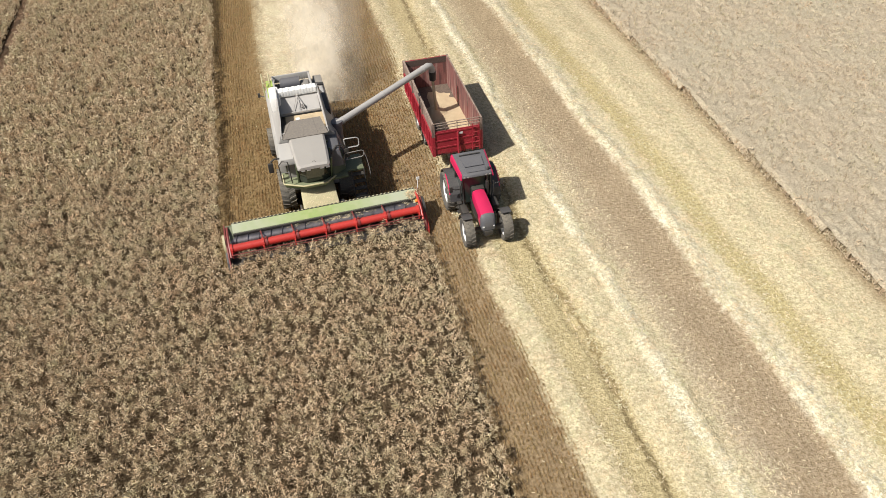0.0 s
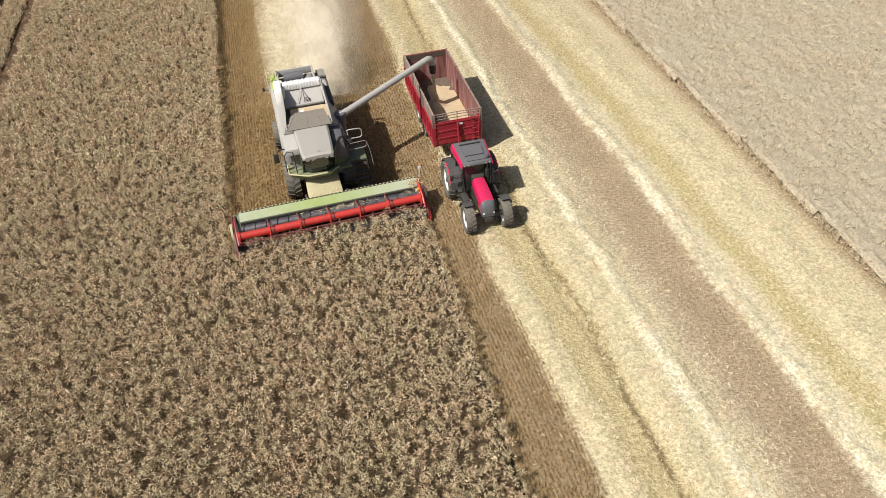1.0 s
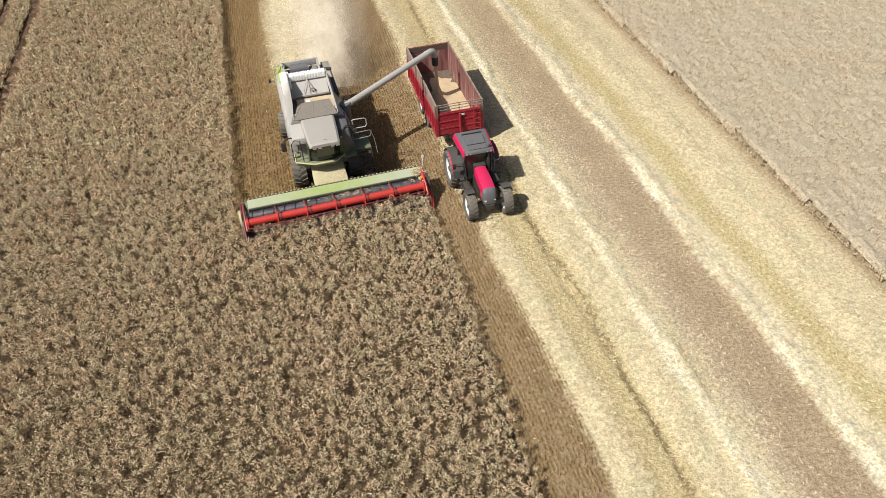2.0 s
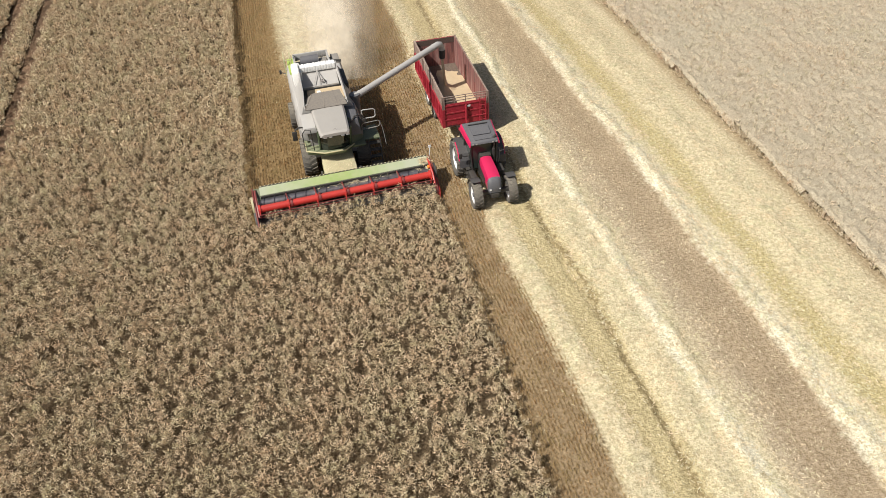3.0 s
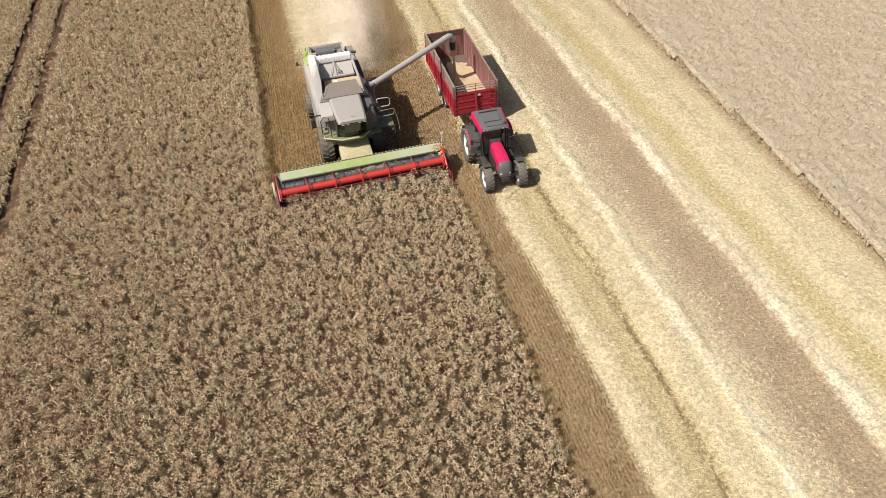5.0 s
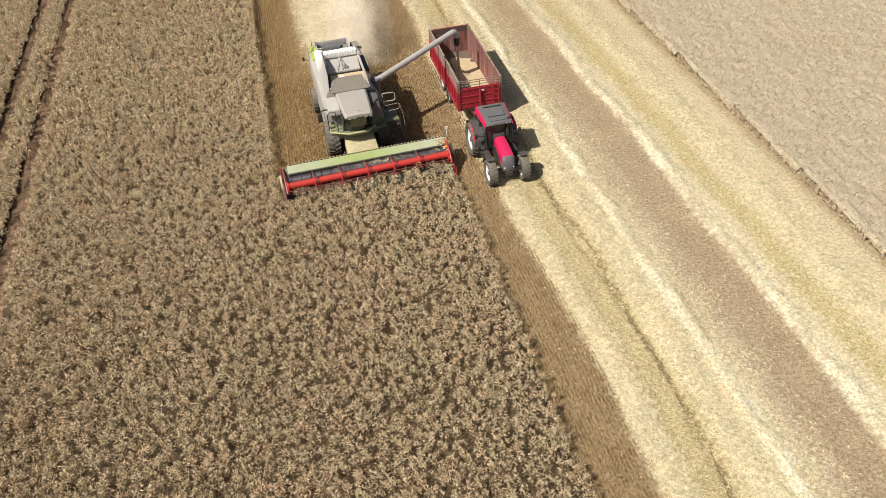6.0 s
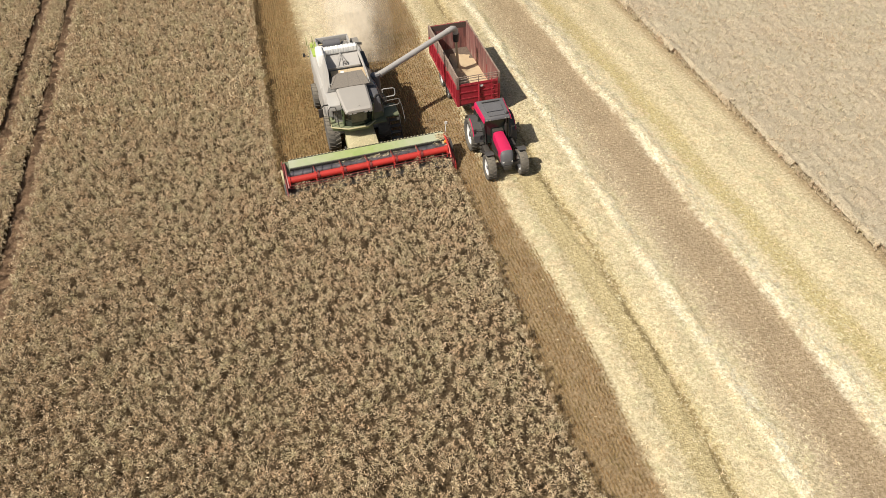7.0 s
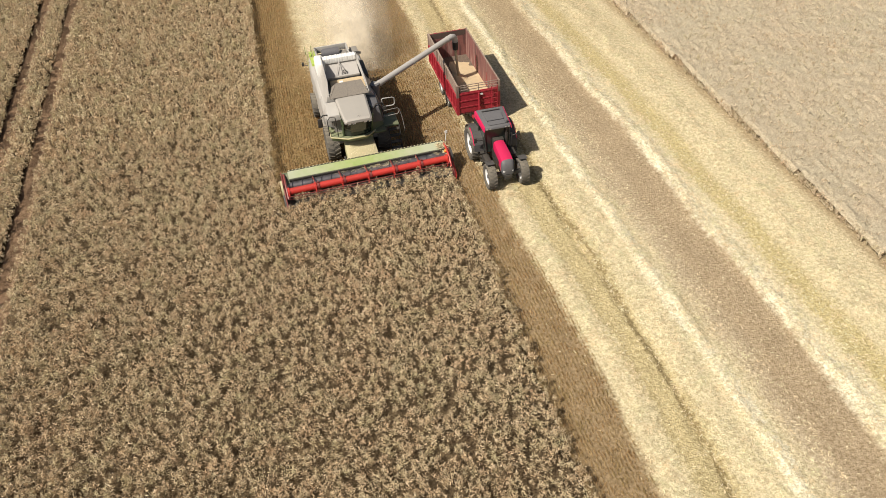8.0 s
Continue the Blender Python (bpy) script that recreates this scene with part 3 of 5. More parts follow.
        slab(bm, [(*lo[a], z0), (*lo[b], z0), (*hi[b], z1), (*hi[a], z1)], -0.05)
        add(nm, bm, M_WHITE, "sloping light grey grain tank wall")
    for s in (-1, 1):
        bm = bmesh.new()
        if s < 0:
            slab(bm, [(-1.2, 2.3, z1 - 0.02), (-1.08, 6.2, z1 - 0.02), (-1.0, 6.15, z1 + 0.48), (-1.08, 3.3, z1 + 0.4)], 0.03)
        else:
            slab(bm, [(0.98, 2.3, z1 - 0.02), (0.99, 6.2, z1 - 0.02), (1.0, 6.15, z1 + 0.36), (0.97, 3.0, z1 + 0.3)], 0.03)
        rear("tank_flap", bm, M_WHITE, "raised grain tank side flap")
    # canvas cover over the front of the tank, folded down along its side
    bm = bmesh.new()
    slab(bm, [(-1.14, 2.2, 3.89), (0.97, 2.2, 3.89), (0.76, 3.2, 4.2), (-0.62, 3.2, 4.2)], 0.03)
    cover = rear("tank_front_cover", bm, M_CANVAS, "grey canvas tank cover sheet")
    bm = bmesh.new()
    slab(bm, [(-1.15, 2.24, 3.885), (-0.625, 3.2, 4.197), (-0.98, 3.24, 3.93)], 0.02)
    rear("cover_fold", bm, M_CANVAS, "", cover)
    for x0, x1 in ((-0.2, -0.05), (0.5, 0.4)):
        bm = bmesh.new()
        tube(bm, [(x0, 2.22, 3.925), ((x0 + x1) / 2, 2.7, 4.074), (x1, 3.2, 4.23)], 0.012, 6)
        rear("stay", bm, M_CANVAS, "", cover, True)
    # rolled ribbed tarpaulin at the back of the tank
    bm = bmesh.new()
    n = 13
    for i in range(n):
        x = -0.95 + i * 1.9 / n
        box(bm, x, x + 1.9 / n - 0.006, 5.82, 6.24, z1 + 0.1, z1 + (0.40 if i % 2 else 0.385), 0.03)
    box(bm, -0.97, 0.97, 5.84, 6.22, z1 + 0.08, z1 + 0.375, 0.02)
    rear("folded_tarpaulin", bm, M_BRIGHT, "white ribbed folded tarpaulin", smooth=True)
    bm = bmesh.new()
    box(bm, -1.36, -0.86, 5.5, 6.7, 3.4, 4.27, 0.15)
    rear("roll_housing", bm, M_BRIGHT, "rounded white housing", smooth=True)
    # tank inside: floor, cross beam, filling auger
    bm = bmesh.new()
    box(bm, -1.2, 1.2, 2.45, 6.35, 3.06, 3.12)
    rear("tank_floor", bm, M_GREY)
    bm = bmesh.new()
    box(bm, -0.98, 0.96, 4.9, 4.97, 3.56, 3.66, 0.012)
    rear("tank_beam", bm, M_WHITE, "pale cross beam")
    bm = bmesh.new()
    tube(bm, [(0.35, 5.9, 3.15), (0.15, 5.2, 3.75), (0.2, 5.4, 3.6)], 0.11, 10)
    cyl(bm, (-0.25, 5.6, 3.2), (-0.15, 5.3, 3.6), 0.05, 8)
    rear("filling_auger", bm, M_STEEL, "bare steel filling auger", smooth=True)
    bm = bmesh.new()
    slab(bm, [(-1.0, 4.95, 3.5), (0.96, 4.95, 3.5), (0.96, 5.95, 3.98), (-1.0, 5.95, 3.98)], -0.03)
    sheet = rear("tank_rear_cover", bm, M_PIPE, "light grey sloping rear tank sheet")
    for x0, x1 in ((-0.05, -0.05), (-0.05, -0.38), (-0.05, 0.28)):
        bm = bmesh.new()
        tube(bm, [(x0, 5.85, 4.06), ((x0 + x1) / 2, 5.4, 3.86), (x1, 4.98, 3.62)], 0.018, 6)
        rear("tank_brace", bm, M_PIPE, "grey steel brace", sheet, True)
    bm = bmesh.new()
    box(bm, -0.35, -0.15, 3.7, 3.9, 3.75, 3.95, 0.03)
    rear("tank_sensor", bm, M_BRIGHT)
    # engine bay behind the tank
    bm = bmesh.new()
    box(bm, -1.0, 0.85, 6.75, 9.0, 3.0, 3.08, 0.01)
    rear("engine_deck", bm, M_DARK, "dark engine deck")
    for x0, x1, y0, y1 in ((-1.08, -0.98, 6.7, 9.2), (0.82, 0.92, 6.7, 9.2), (-1.08, 0.92, 9.26, 9.34)):
        bm = bmesh.new()
        box(bm, x0, x1, y0, y1, 3.02, 3.42, 0.03)
        rear("engine_bay_wall", bm, M_WHITE, "", smooth=True)
    bm = bmesh.new()
    cyl(bm, (-0.65, 8.3, 3.42), (0.3, 8.3, 3.42), 0.3, 20)
    cyl(bm, (-0.72, 8.3, 3.42), (-0.62, 8.3, 3.42), 0.24, 20)
    rear("air_filter", bm, M_TGREY, "round dark air filter canister", smooth=True)
    bm = bmesh.new()
    box(bm, 0.35, 0.75, 7.2, 8.5, 3.08, 3.42, 0.06)
    box(bm, -0.8, 0.2, 7.2, 7.7, 3.08, 3.3, 0.05)
    rear("engine_block", bm, M_GREY, "", smooth=True)
    for i in range(7):
        bm = bmesh.new()
        box(bm, -0.9 + i * 0.25, -0.86 + i * 0.25, 9.1, 9.2, 3.1, 3.3)
        rear("grille_slat", bm, M_GREY)
    bm = bmesh.new()
    tube(bm, [(0.75, 6.75, 3.1), (0.78, 6.75, 3.85), (0.9, 6.72, 4.0), (1.15, 6.68, 4.02), (1.38, 6.66, 3.98)], 0.075, 10)
    rear("exhaust_pipe", bm, M_DARK, "dark bent exhaust pipe", smooth=True)
    bm = bmesh.new()
    box(bm, 1.1, 1.42, 4.7, 6.4, 3.1, 3.66, 0.08)
    rear("side_duct", bm, M_DARK, "black duct beside the tank", smooth=True)
    # rear ladder rails
    for dx in (0.0, 0.36):
        bm = bmesh.new()
        tube(bm, [(-1.58 + dx, 8.5, 2.6), (-1.58 + dx, 8.55, 3.5), (-1.58 + dx, 8.95, 3.75), (-1.58 + dx, 9.4, 3.6), (-1.58 + dx, 9.65, 2.9)], 0.03, 6)
        rear("rear_rail", bm, M_FEED, "pale green ladder rail")
    for k in range(3):
        bm = bmesh.new()
        tube(bm, [(-1.58, 8.55, 2.9 + 0.3 * k), (-1.22, 8.55, 2.9 + 0.3 * k)], 0.02, 6)
        rear("rear_rung", bm, M_FEED)
    # straw hood at the back
    bm = bmesh.new()
    solid(bm, [(-1.1, 8.6, 1.0), (1.1, 8.6, 1.0), (1.15, 9.7, 0.9), (-1.15, 9.7, 0.9)], [(-1.15, 8.9, 2.4), (1.15, 8.9, 2.4), (1.15, 9.75, 2.3), (-1.15, 9.75, 2.3)], 0.05)
    rear("straw_hood", bm, M_GREEN, "green straw hood", smooth=True)
    # cab: floor, glazing, pillars, roof
    bm = bmesh.new()
    solid(bm, [(-1.35, 0.25, 1.5), (-0.5, -0.1, 1.5), (0.5, -0.1, 1.5), (0.98, 0.25, 1.5), (1.0, 2.1, 1.5), (-1.4, 2.1, 1.5)],
          [(-1.4, 0.2, 1.72), (-0.55, -0.22, 1.72), (0.55, -0.22, 1.72), (1.0, 0.2, 1.72), (1.02, 2.1, 1.72), (-1.45, 2.1, 1.72)], 0.05)
    bmesh.ops.translate(bm, vec=(-0.08, 0.32, 0), verts=bm.verts[:])
    up("cab_floor", bm, M_LEDGE, "dusty green cab floor ledge", smooth=True)
    bm = bmesh.new()
    tube(bm, [(-1.42, 1.0, 1.73), (-1.41, 0.22, 1.73), (-0.56, -0.21, 1.73), (0.56, -0.21, 1.73), (1.01, 0.2, 1.73)], 0.04, 8)
    bmesh.ops.translate(bm, vec=(-0.08, 0.32, 0), verts=bm.verts[:])
    up("ledge_rim", bm, M_FEED, "pale worn rim of the cab ledge", smooth=True)
    bm = bmesh.new()
    solid(bm, [(-0.78, 0.95, 2.08), (-0.44, 0.72, 2.08), (0.36, 0.72, 2.08), (0.70, 0.95, 2.08), (0.76, 1.9, 2.08), (-0.8, 1.9, 2.08)],
          [(-0.76, 0.3, 3.52), (-0.42, 0.08, 3.52), (0.42, 0.08, 3.52), (0.76, 0.3, 3.52), (0.8, 1.7, 3.52), (-0.8, 1.7, 3.52)])
    add("cab_glazing", bm, M_GLASS, "dark tinted cab windows")
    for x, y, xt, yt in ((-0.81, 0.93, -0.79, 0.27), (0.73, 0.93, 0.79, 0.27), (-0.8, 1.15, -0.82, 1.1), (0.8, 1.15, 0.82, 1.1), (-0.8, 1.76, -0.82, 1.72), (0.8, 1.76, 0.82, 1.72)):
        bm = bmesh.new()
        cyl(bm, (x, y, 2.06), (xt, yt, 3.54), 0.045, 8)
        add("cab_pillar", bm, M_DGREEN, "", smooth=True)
    bm = bmesh.new()
    rings = [(-0.50, 0.72, 3.56, 3.70), (-0.40, 0.79, 3.53, 3.78), (0.4, 0.84, 3.5, 3.80), (1.3, 0.88, 3.5, 3.84), (2.05, 0.9, 3.5, 3.84), (2.2, 0.88, 3.5, 3.78)]
    prev = None
    for y, hw, zl, zh in rings:
        y = y + 0.14
        ring = [bm.verts.new(p) for p in ((-hw, y, zl), (-hw, y, zh - 0.08), (-hw + 0.09, y, zh - 0.01), (0, y, zh + 0.008), (hw * 0.84 - 0.09, y, zh - 0.01), (hw * 0.84, y, zh - 0.08), (hw * 0.84, y, zl))]
        if prev:
            for i in range(7):
                bm.faces.new((prev[i], prev[(i + 1) % 7], ring[(i + 1) % 7], ring[i]))
        else:
            bm.faces.new(ring)
        prev = ring
    bm.faces.new(prev[::-1])
    roof = add("cab_roof", bm, M_ROOF, "dusty light grey cab roof")
    bm = bmesh.new()
    tube(bm, [(-0.09, -0.14, 3.775), (0.0, -0.10, 3.782), (0.04, -0.18, 3.775), (0.09, -0.14, 3.775)], 0.02, 6)
    add("roof_badge", bm, M_DARK, "small dark badge shape", roof)
    for x in (-0.55, -0.3, 0.3, 0.55):
        bm = bmesh.new()
        box(bm, x - 0.09, x + 0.09, -0.34, -0.26, 3.47, 3.57, 0.02)
        add("work_lamp", bm, M_LAMP, "small work lamp", roof)
    # mirrors and front rails
    for pts, at in (([(-1.5, 1.3, 3.3), (-1.72, 1.2, 3.38), (-1.9, 1.15, 3.28)], (-1.93, 1.15, 2.98)),
                    ([(0.86, 0.9, 3.35), (1.15, 1.2, 3.5), (1.5, 1.35, 3.42), (1.6, 1.35, 3.25)], (1.6, 1.35, 2.95))):
        bm = bmesh.new()
        tube(bm, pts, 0.04, 6)
        arm = add("mirror_arm", bm, M_DARK, "black mirror arm", smooth=True)
        bm = bmesh.new()
        box(bm, at[0] - 0.12, at[0] + 0.12, at[1] - 0.06, at[1] + 0.05, at[2] - 0.26, at[2] + 0.24, 0.04)
        add("mirror", bm, M_DARK, "black rear-view mirror", arm, True)
    bm = bmesh.new()
    tube(bm, [(-1.3, 0.3, 1.72), (-1.32, 0.2, 2.7), (-1.15, 0.1, 2.95), (-0.9, 0.05, 2.9), (-0.86, 0.05, 1.72)], 0.025, 6)
    tube(bm, [(-1.3, 0.25, 2.3), (-0.87, 0.05, 2.3)], 0.02, 6)
    bmesh.ops.translate(bm, vec=(-0.25, 0.32, 0.12), verts=bm.verts[:])
    up("front_rail", bm, M_DARK, "dark handrail", smooth=True)
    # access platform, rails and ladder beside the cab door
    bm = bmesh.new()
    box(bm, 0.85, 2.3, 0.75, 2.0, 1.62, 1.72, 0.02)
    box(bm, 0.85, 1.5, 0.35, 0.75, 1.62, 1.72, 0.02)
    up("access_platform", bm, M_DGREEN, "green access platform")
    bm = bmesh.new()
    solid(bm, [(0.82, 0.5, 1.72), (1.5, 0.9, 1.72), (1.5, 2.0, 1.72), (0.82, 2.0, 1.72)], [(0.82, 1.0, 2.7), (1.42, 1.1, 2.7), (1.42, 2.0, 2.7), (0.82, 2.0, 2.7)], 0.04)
    up("side_cabinet", bm, M_DGREEN, "green cabinet beside the cab in shade-darkened paint", smooth=True)
    bm = bmesh.new()
    tube(bm, [(1.66, 2.0, 2.1), (1.62, 2.0, 3.1), (1.6, 2.0, 3.24), (1.68, 2.0, 3.28), (2.2, 2.0, 3.26), (2.3, 2.0, 3.18), (2.3, 2.0, 2.86), (2.22, 2.0, 2.77), (1.72, 2.0, 2.77)], 0.028, 6)
    add("platform_rail", bm, M_WHITE, "pale looped handrail", smooth=True)
    bm = bmesh.new()
    tube(bm, [(1.46, 1.35, 2.0), (1.46, 1.3, 2.84), (1.55, 1.3, 2.94), (2.3, 1.3, 2.97), (2.4, 1.3, 2.9), (2.36, 1.3, 2.68), (2.28, 1.3, 2.62), (1.5, 1.3, 2.58)], 0.02, 6)
    tube(bm, [(2.38, 1.3, 2.93), (2.5, 1.28, 2.5), (2.56, 1.25, 2.04), (2.58, 1.1, 1.6)], 0.018, 6)
    add("ladder_rail", bm, M_GREY, "dusty grey ladder handrail", smooth=True)
    bm = bmesh.new()
    tube(bm, [(-1.55, 8.4, 2.55), (-1.78, 8.5, 2.6), (-1.86, 8.6, 2.6)], 0.025, 6)
    box(bm, -1.97, -1.84, 8.55, 8.68, 2.5, 2.72, 0.03)
    add("side_lamp", bm, M_DARK, "black lamp on a short stalk", smooth=True)
    # ladder is black instead of green, for the shade that covers it
    for k in range(5):
        bm = bmesh.new()
        box(bm, 1.7, 2.25, 0.05 + 0.12 * k, 0.3 + 0.12 * k, 0.15 + 0.33 * k, 0.2 + 0.33 * k, 0.01)
        up("ladder_step", bm, M_DARK)
    for s in (0, 1):
        bm = bmesh.new()
        slab(bm, [(1.68 + s * 0.58, 0.02, 0.1), (1.68 + s * 0.58, 0.28, 0.1), (1.68 + s * 0.58, 0.85, 1.7), (1.68 + s * 0.58, 0.58, 1.7)], 0.03)
        up("ladder_side", bm, M_DARK)
    # feeder house down to the header
    bm = bmesh.new()
    solid(bm, [(-0.82, 1.75, 0.85), (0.82, 1.75, 0.85), (0.82, -0.15, 0.3), (-0.82, -0.15, 0.3)], [(-0.8, 1.75, 1.62), (0.8, 1.75, 1.62), (0.84, -0.15, 1.12), (-0.84, -0.15, 1.12)], 0.05)
    feeder = add("feeder_house", bm, M_FEED, "pale green feeder house thick with chaff", smooth=True)
    for s in (-1, 1):
        bm = bmesh.new()
        cyl(bm, (s * 0.92, 0.9, 0.75), (s * 0.92, 0.1, 0.5), 0.06, 10)
        add("lift_cylinder", bm, M_DARK, "", feeder, True)
    bm = bmesh.new()
    box(bm, 0.92, 1.1, 0.2, 0.5, 0.65, 1.0, 0.04)
    cyl(bm, (0.88, 0.35, 0.85), (1.15, 0.35, 0.85), 0.13, 14)
    add("drive_gearbox", bm, M_STEEL, "steel drive gearbox", feeder, True)
    # axles and wheels
    bm = bmesh.new()
    box(bm, -1.2, 1.2, 2.05, 2.45, 0.75, 1.2, 0.05)
    add("front_axle", bm, M_DARK)
    bm = bmesh.new()
    box(bm, -1.3, 1.3, 6.78, 7.02, 0.6, 0.86, 0.05)
    add("rear_axle", bm, M_DARK)
    for s in (-1, 1):
        wheel(c, "front_wheel", s * 1.4, -0.3, 0.98, 0.68, 0.45, s, 22, M_GREEN)
        wheel(c, "rear_wheel", s * 1.58, 4.4, 0.74, 0.6, 0.34, s, 18, M_GREEN)
    # swung-out unloading auger over the trailer
    bm = bmesh.new()
    cyl(bm, (1.5, 3.2, 2.0), (1.5, 3.2, 3.45), 0.24, 18)
    cyl(bm, (1.5, 3.2, 3.4), (1.5, 3.2, 3.58), 0.27, 18)
    turret = add("auger_turret", bm, M_TGREY, "dark grey auger turret", smooth=True)
    a, b = Vector((1.5, 3.2, 3.42)), Vector(AUGER_END)
    bm = bmesh.new()
    cyl(bm, a, b, 0.165, 24)
    for f in (0.06, 0.5, 0.97):
        p = a.lerp(b, f)
        d = (b - a).normalized() * 0.05
        cyl(bm, p - d, p + d, 0.18, 24)
    add("auger_pipe", bm, M_PIPE, "long light grey auger pipe", smooth=True)
    bm = bmesh.new()
    d = (b - a).normalized()
    tube(bm, [b - d * 0.1, b + d * 0.15, b + d * 0.32 + Vector((0, 0, -0.08)), b + d * 0.42 + Vector((0, 0, -0.26)), b + d * 0.45 + Vector((0, 0, -0.5))], 0.17, 18)
    add("auger_spout", bm, M_PIPE, "bent auger spout", smooth=True)
    bm = bmesh.new()
    e = b + d * 0.45
    cyl(bm, e + Vector((0, 0, -0.45)), e + Vector((0, 0, -0.95)), 0.19, 18, 0.165)
    add("spout_sleeve", bm, M_DARK, "black rubber spout sleeve", smooth=True)
    return c.matrix_world @ inv @ e


AUGER_END = (6.62, 6.05, 4.05)
SPOUT = build_combine()


def build_tank_grain():
    bm = bmesh.new()
    n = 14
    grid = [[bm.verts.new((-0.93 + 1.86 * i / n, 3.2 + 1.25 * j / n, 3.5 + 0.22 * math.exp(-((i / n - 0.55) ** 2 + (j / n - 0.2) ** 2) * 6) + 0.02 * noise.noise((i * 0.7, j * 0.7, 0)))) for i in range(n + 1)] for j in range(n + 1)]
    for j in range(n):
        for i in range(n):
            bm.faces.new((grid[j][i], grid[j][i + 1], grid[j + 1][i + 1], grid[j + 1][i]))
    edge = [e for e in bm.edges if e.is_boundary]
    r = bmesh.ops.extrude_edge_only(bm, edges=edge)
    for v in r["geom"]:
        if isinstance(v, bmesh.types.BMVert):
            v.co.z = 3.125
    ob = part("tank_grain", bm, M_GRAIN, None, "", True)
    tagged(ob, "golden threshed wheat lying in the combine tank", "grain", kind="stuff")


build_tank_grain()


# ---- cutting header ----
def build_header():
    h = thing("cutting_header", "wide combine header with green back plate and red reel", "header", (0, -0.3, 0), 2.0)
    inv = Matrix.Translation((0, 0.3, 0))

    def add(name, bm, mat, label="", parent=None, smooth=False):
        # the reel runs a little further forward at its outer end
        if name in ("reel_tube", "spider", "reel_strut", "reel_clamp", "tine_shadow_marks", "tine_bar", "tines"):
            for v in bm.verts:
                v.co.y -= 0.13 * (4.3 - v.co.x) / 8.6
        bmesh.ops.transform(bm, matrix=inv, verts=bm.verts[:])
        return part(name, bm, mat, parent or h, label, smooth)

    L, R = -4.15, 4.35
    bm = bmesh.new()
    slab(bm, [(L, -0.74, 1.17), (R, -0.74, 1.17), (R, -0.28, 1.36), (L, -0.28, 1.36)], -0.03)
    plate = add("back_plate", bm, M_PLATE, "dusty green sloping cover plate")
    # hazard-striped rear edge: short dark and pale bars
    bm = bmesh.new()
    box(bm, L, R, -0.29, -0.23, 1.33, 1.39, 0.008)
    add("rear_edge", bm, M_DARK, "dark rear edge strip", plate)
    n = 46
    for i in range(n):
        bm = bmesh.new()
        x = L + (i + 0.5) * (R - L) / n
        solid(bm, [(x - 0.06, -0.3, 1.392), (x + 0.01, -0.3, 1.392), (x + 0.06, -0.225, 1.392), (x - 0.01, -0.225, 1.392)],
              [(x - 0.06, -0.3, 1.397), (x + 0.01, -0.3, 1.397), (x + 0.06, -0.225, 1.397), (x - 0.01, -0.225, 1.397)])
        add("edge_stripe", bm, M_FEED, "", plate)
    bm = bmesh.new()
    box(bm, L, R, -0.84, -0.73, 1.09, 1.18, 0.01)
    lip = add("front_lip", bm, M_DARK, "dark toothed front lip", plate)
    bm = bmesh.new()
    for i in range(80):
        x = L + (i + 0.5) * (R - L) / 80
        box(bm, x - 0.03, x + 0.012, -0.80, -0.745, 1.17, 1.188)
    tagged(add("lip_teeth", bm, M_LEDGE, "", plate), kind="stuff")
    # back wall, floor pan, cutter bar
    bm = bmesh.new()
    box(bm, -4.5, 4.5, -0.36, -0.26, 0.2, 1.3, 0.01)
    add("back_wall", bm, M_DGREEN, "green back wall in shade-darkened paint")
    bm = bmesh.new()
    solid(bm, [(-4.5, -1.75, 0.1), (4.5, -1.75, 0.1), (4.5, -0.3, 0.16), (-4.5, -0.3, 0.16)], [(-4.5, -1.75, 0.14), (4.5, -1.75, 0.14), (4.5, -0.3, 0.22), (-4.5, -0.3, 0.22)])
    add("floor_pan", bm, M_STEEL, "worn steel floor pan")
    bm = bmesh.new()
    box(bm, -4.55, 4.55, -1.86, -1.74, 0.1, 0.15)
    add("cutter_bar", bm, M_DARK, "toothed cutter bar")
    for i in range(60):
        bm = bmesh.new()
        x = -4.5 + i * 9.0 / 59
        solid(bm, [(x - 0.025, -1.84, 0.11), (x + 0.025, -1.84, 0.11), (x + 0.004, -1.98, 0.11), (x - 0.004, -1.98, 0.11)],
              [(x - 0.02, -1.84, 0.15), (x + 0.02, -1.84, 0.15), (x + 0.003, -1.97, 0.125), (x - 0.003, -1.97, 0.125)])
        add("knife_finger", bm, M_STEEL)
    for x in (-3.6, -1.4, 1.4, 3.6):
        bm = bmesh.new()
        solid(bm, [(x - 0.15, -1.5, 0.0), (x + 0.15, -1.5, 0.0), (x + 0.15, -0.6, 0.0), (x - 0.15, -0.6, 0.0)], [(x - 0.15, -1.6, 0.13), (x + 0.15, -1.6, 0.13), (x + 0.15, -0.5, 0.17), (x - 0.15, -0.5, 0.17)])
        add("skid", bm, M_STEEL)
    # table auger with flights and fingers
    ya, za, ra = -0.93, 0.82, 0.26
    bm = bmesh.new()
    cyl(bm, (-4.45, ya, za), (4.45, ya, za), ra, 20)
    auger = add("table_auger", bm, M_AUGER, "dark polished steel table auger", smooth=True)
    for s in (-1, 1):
        bm = bmesh.new()
        turns, steps = 7, 7 * 18
        inner, outer, inner2, outer2 = [], [], [], []
        for k in range(steps + 1):
            f = k / steps
            x = s * (4.4 - f * 3.6)
            ang = s * f * turns * math.tau
            cs, sn = math.cos(ang), math.sin(ang)
            inner.append(bm.verts.new((x, ya + ra * cs, za + ra * sn)))
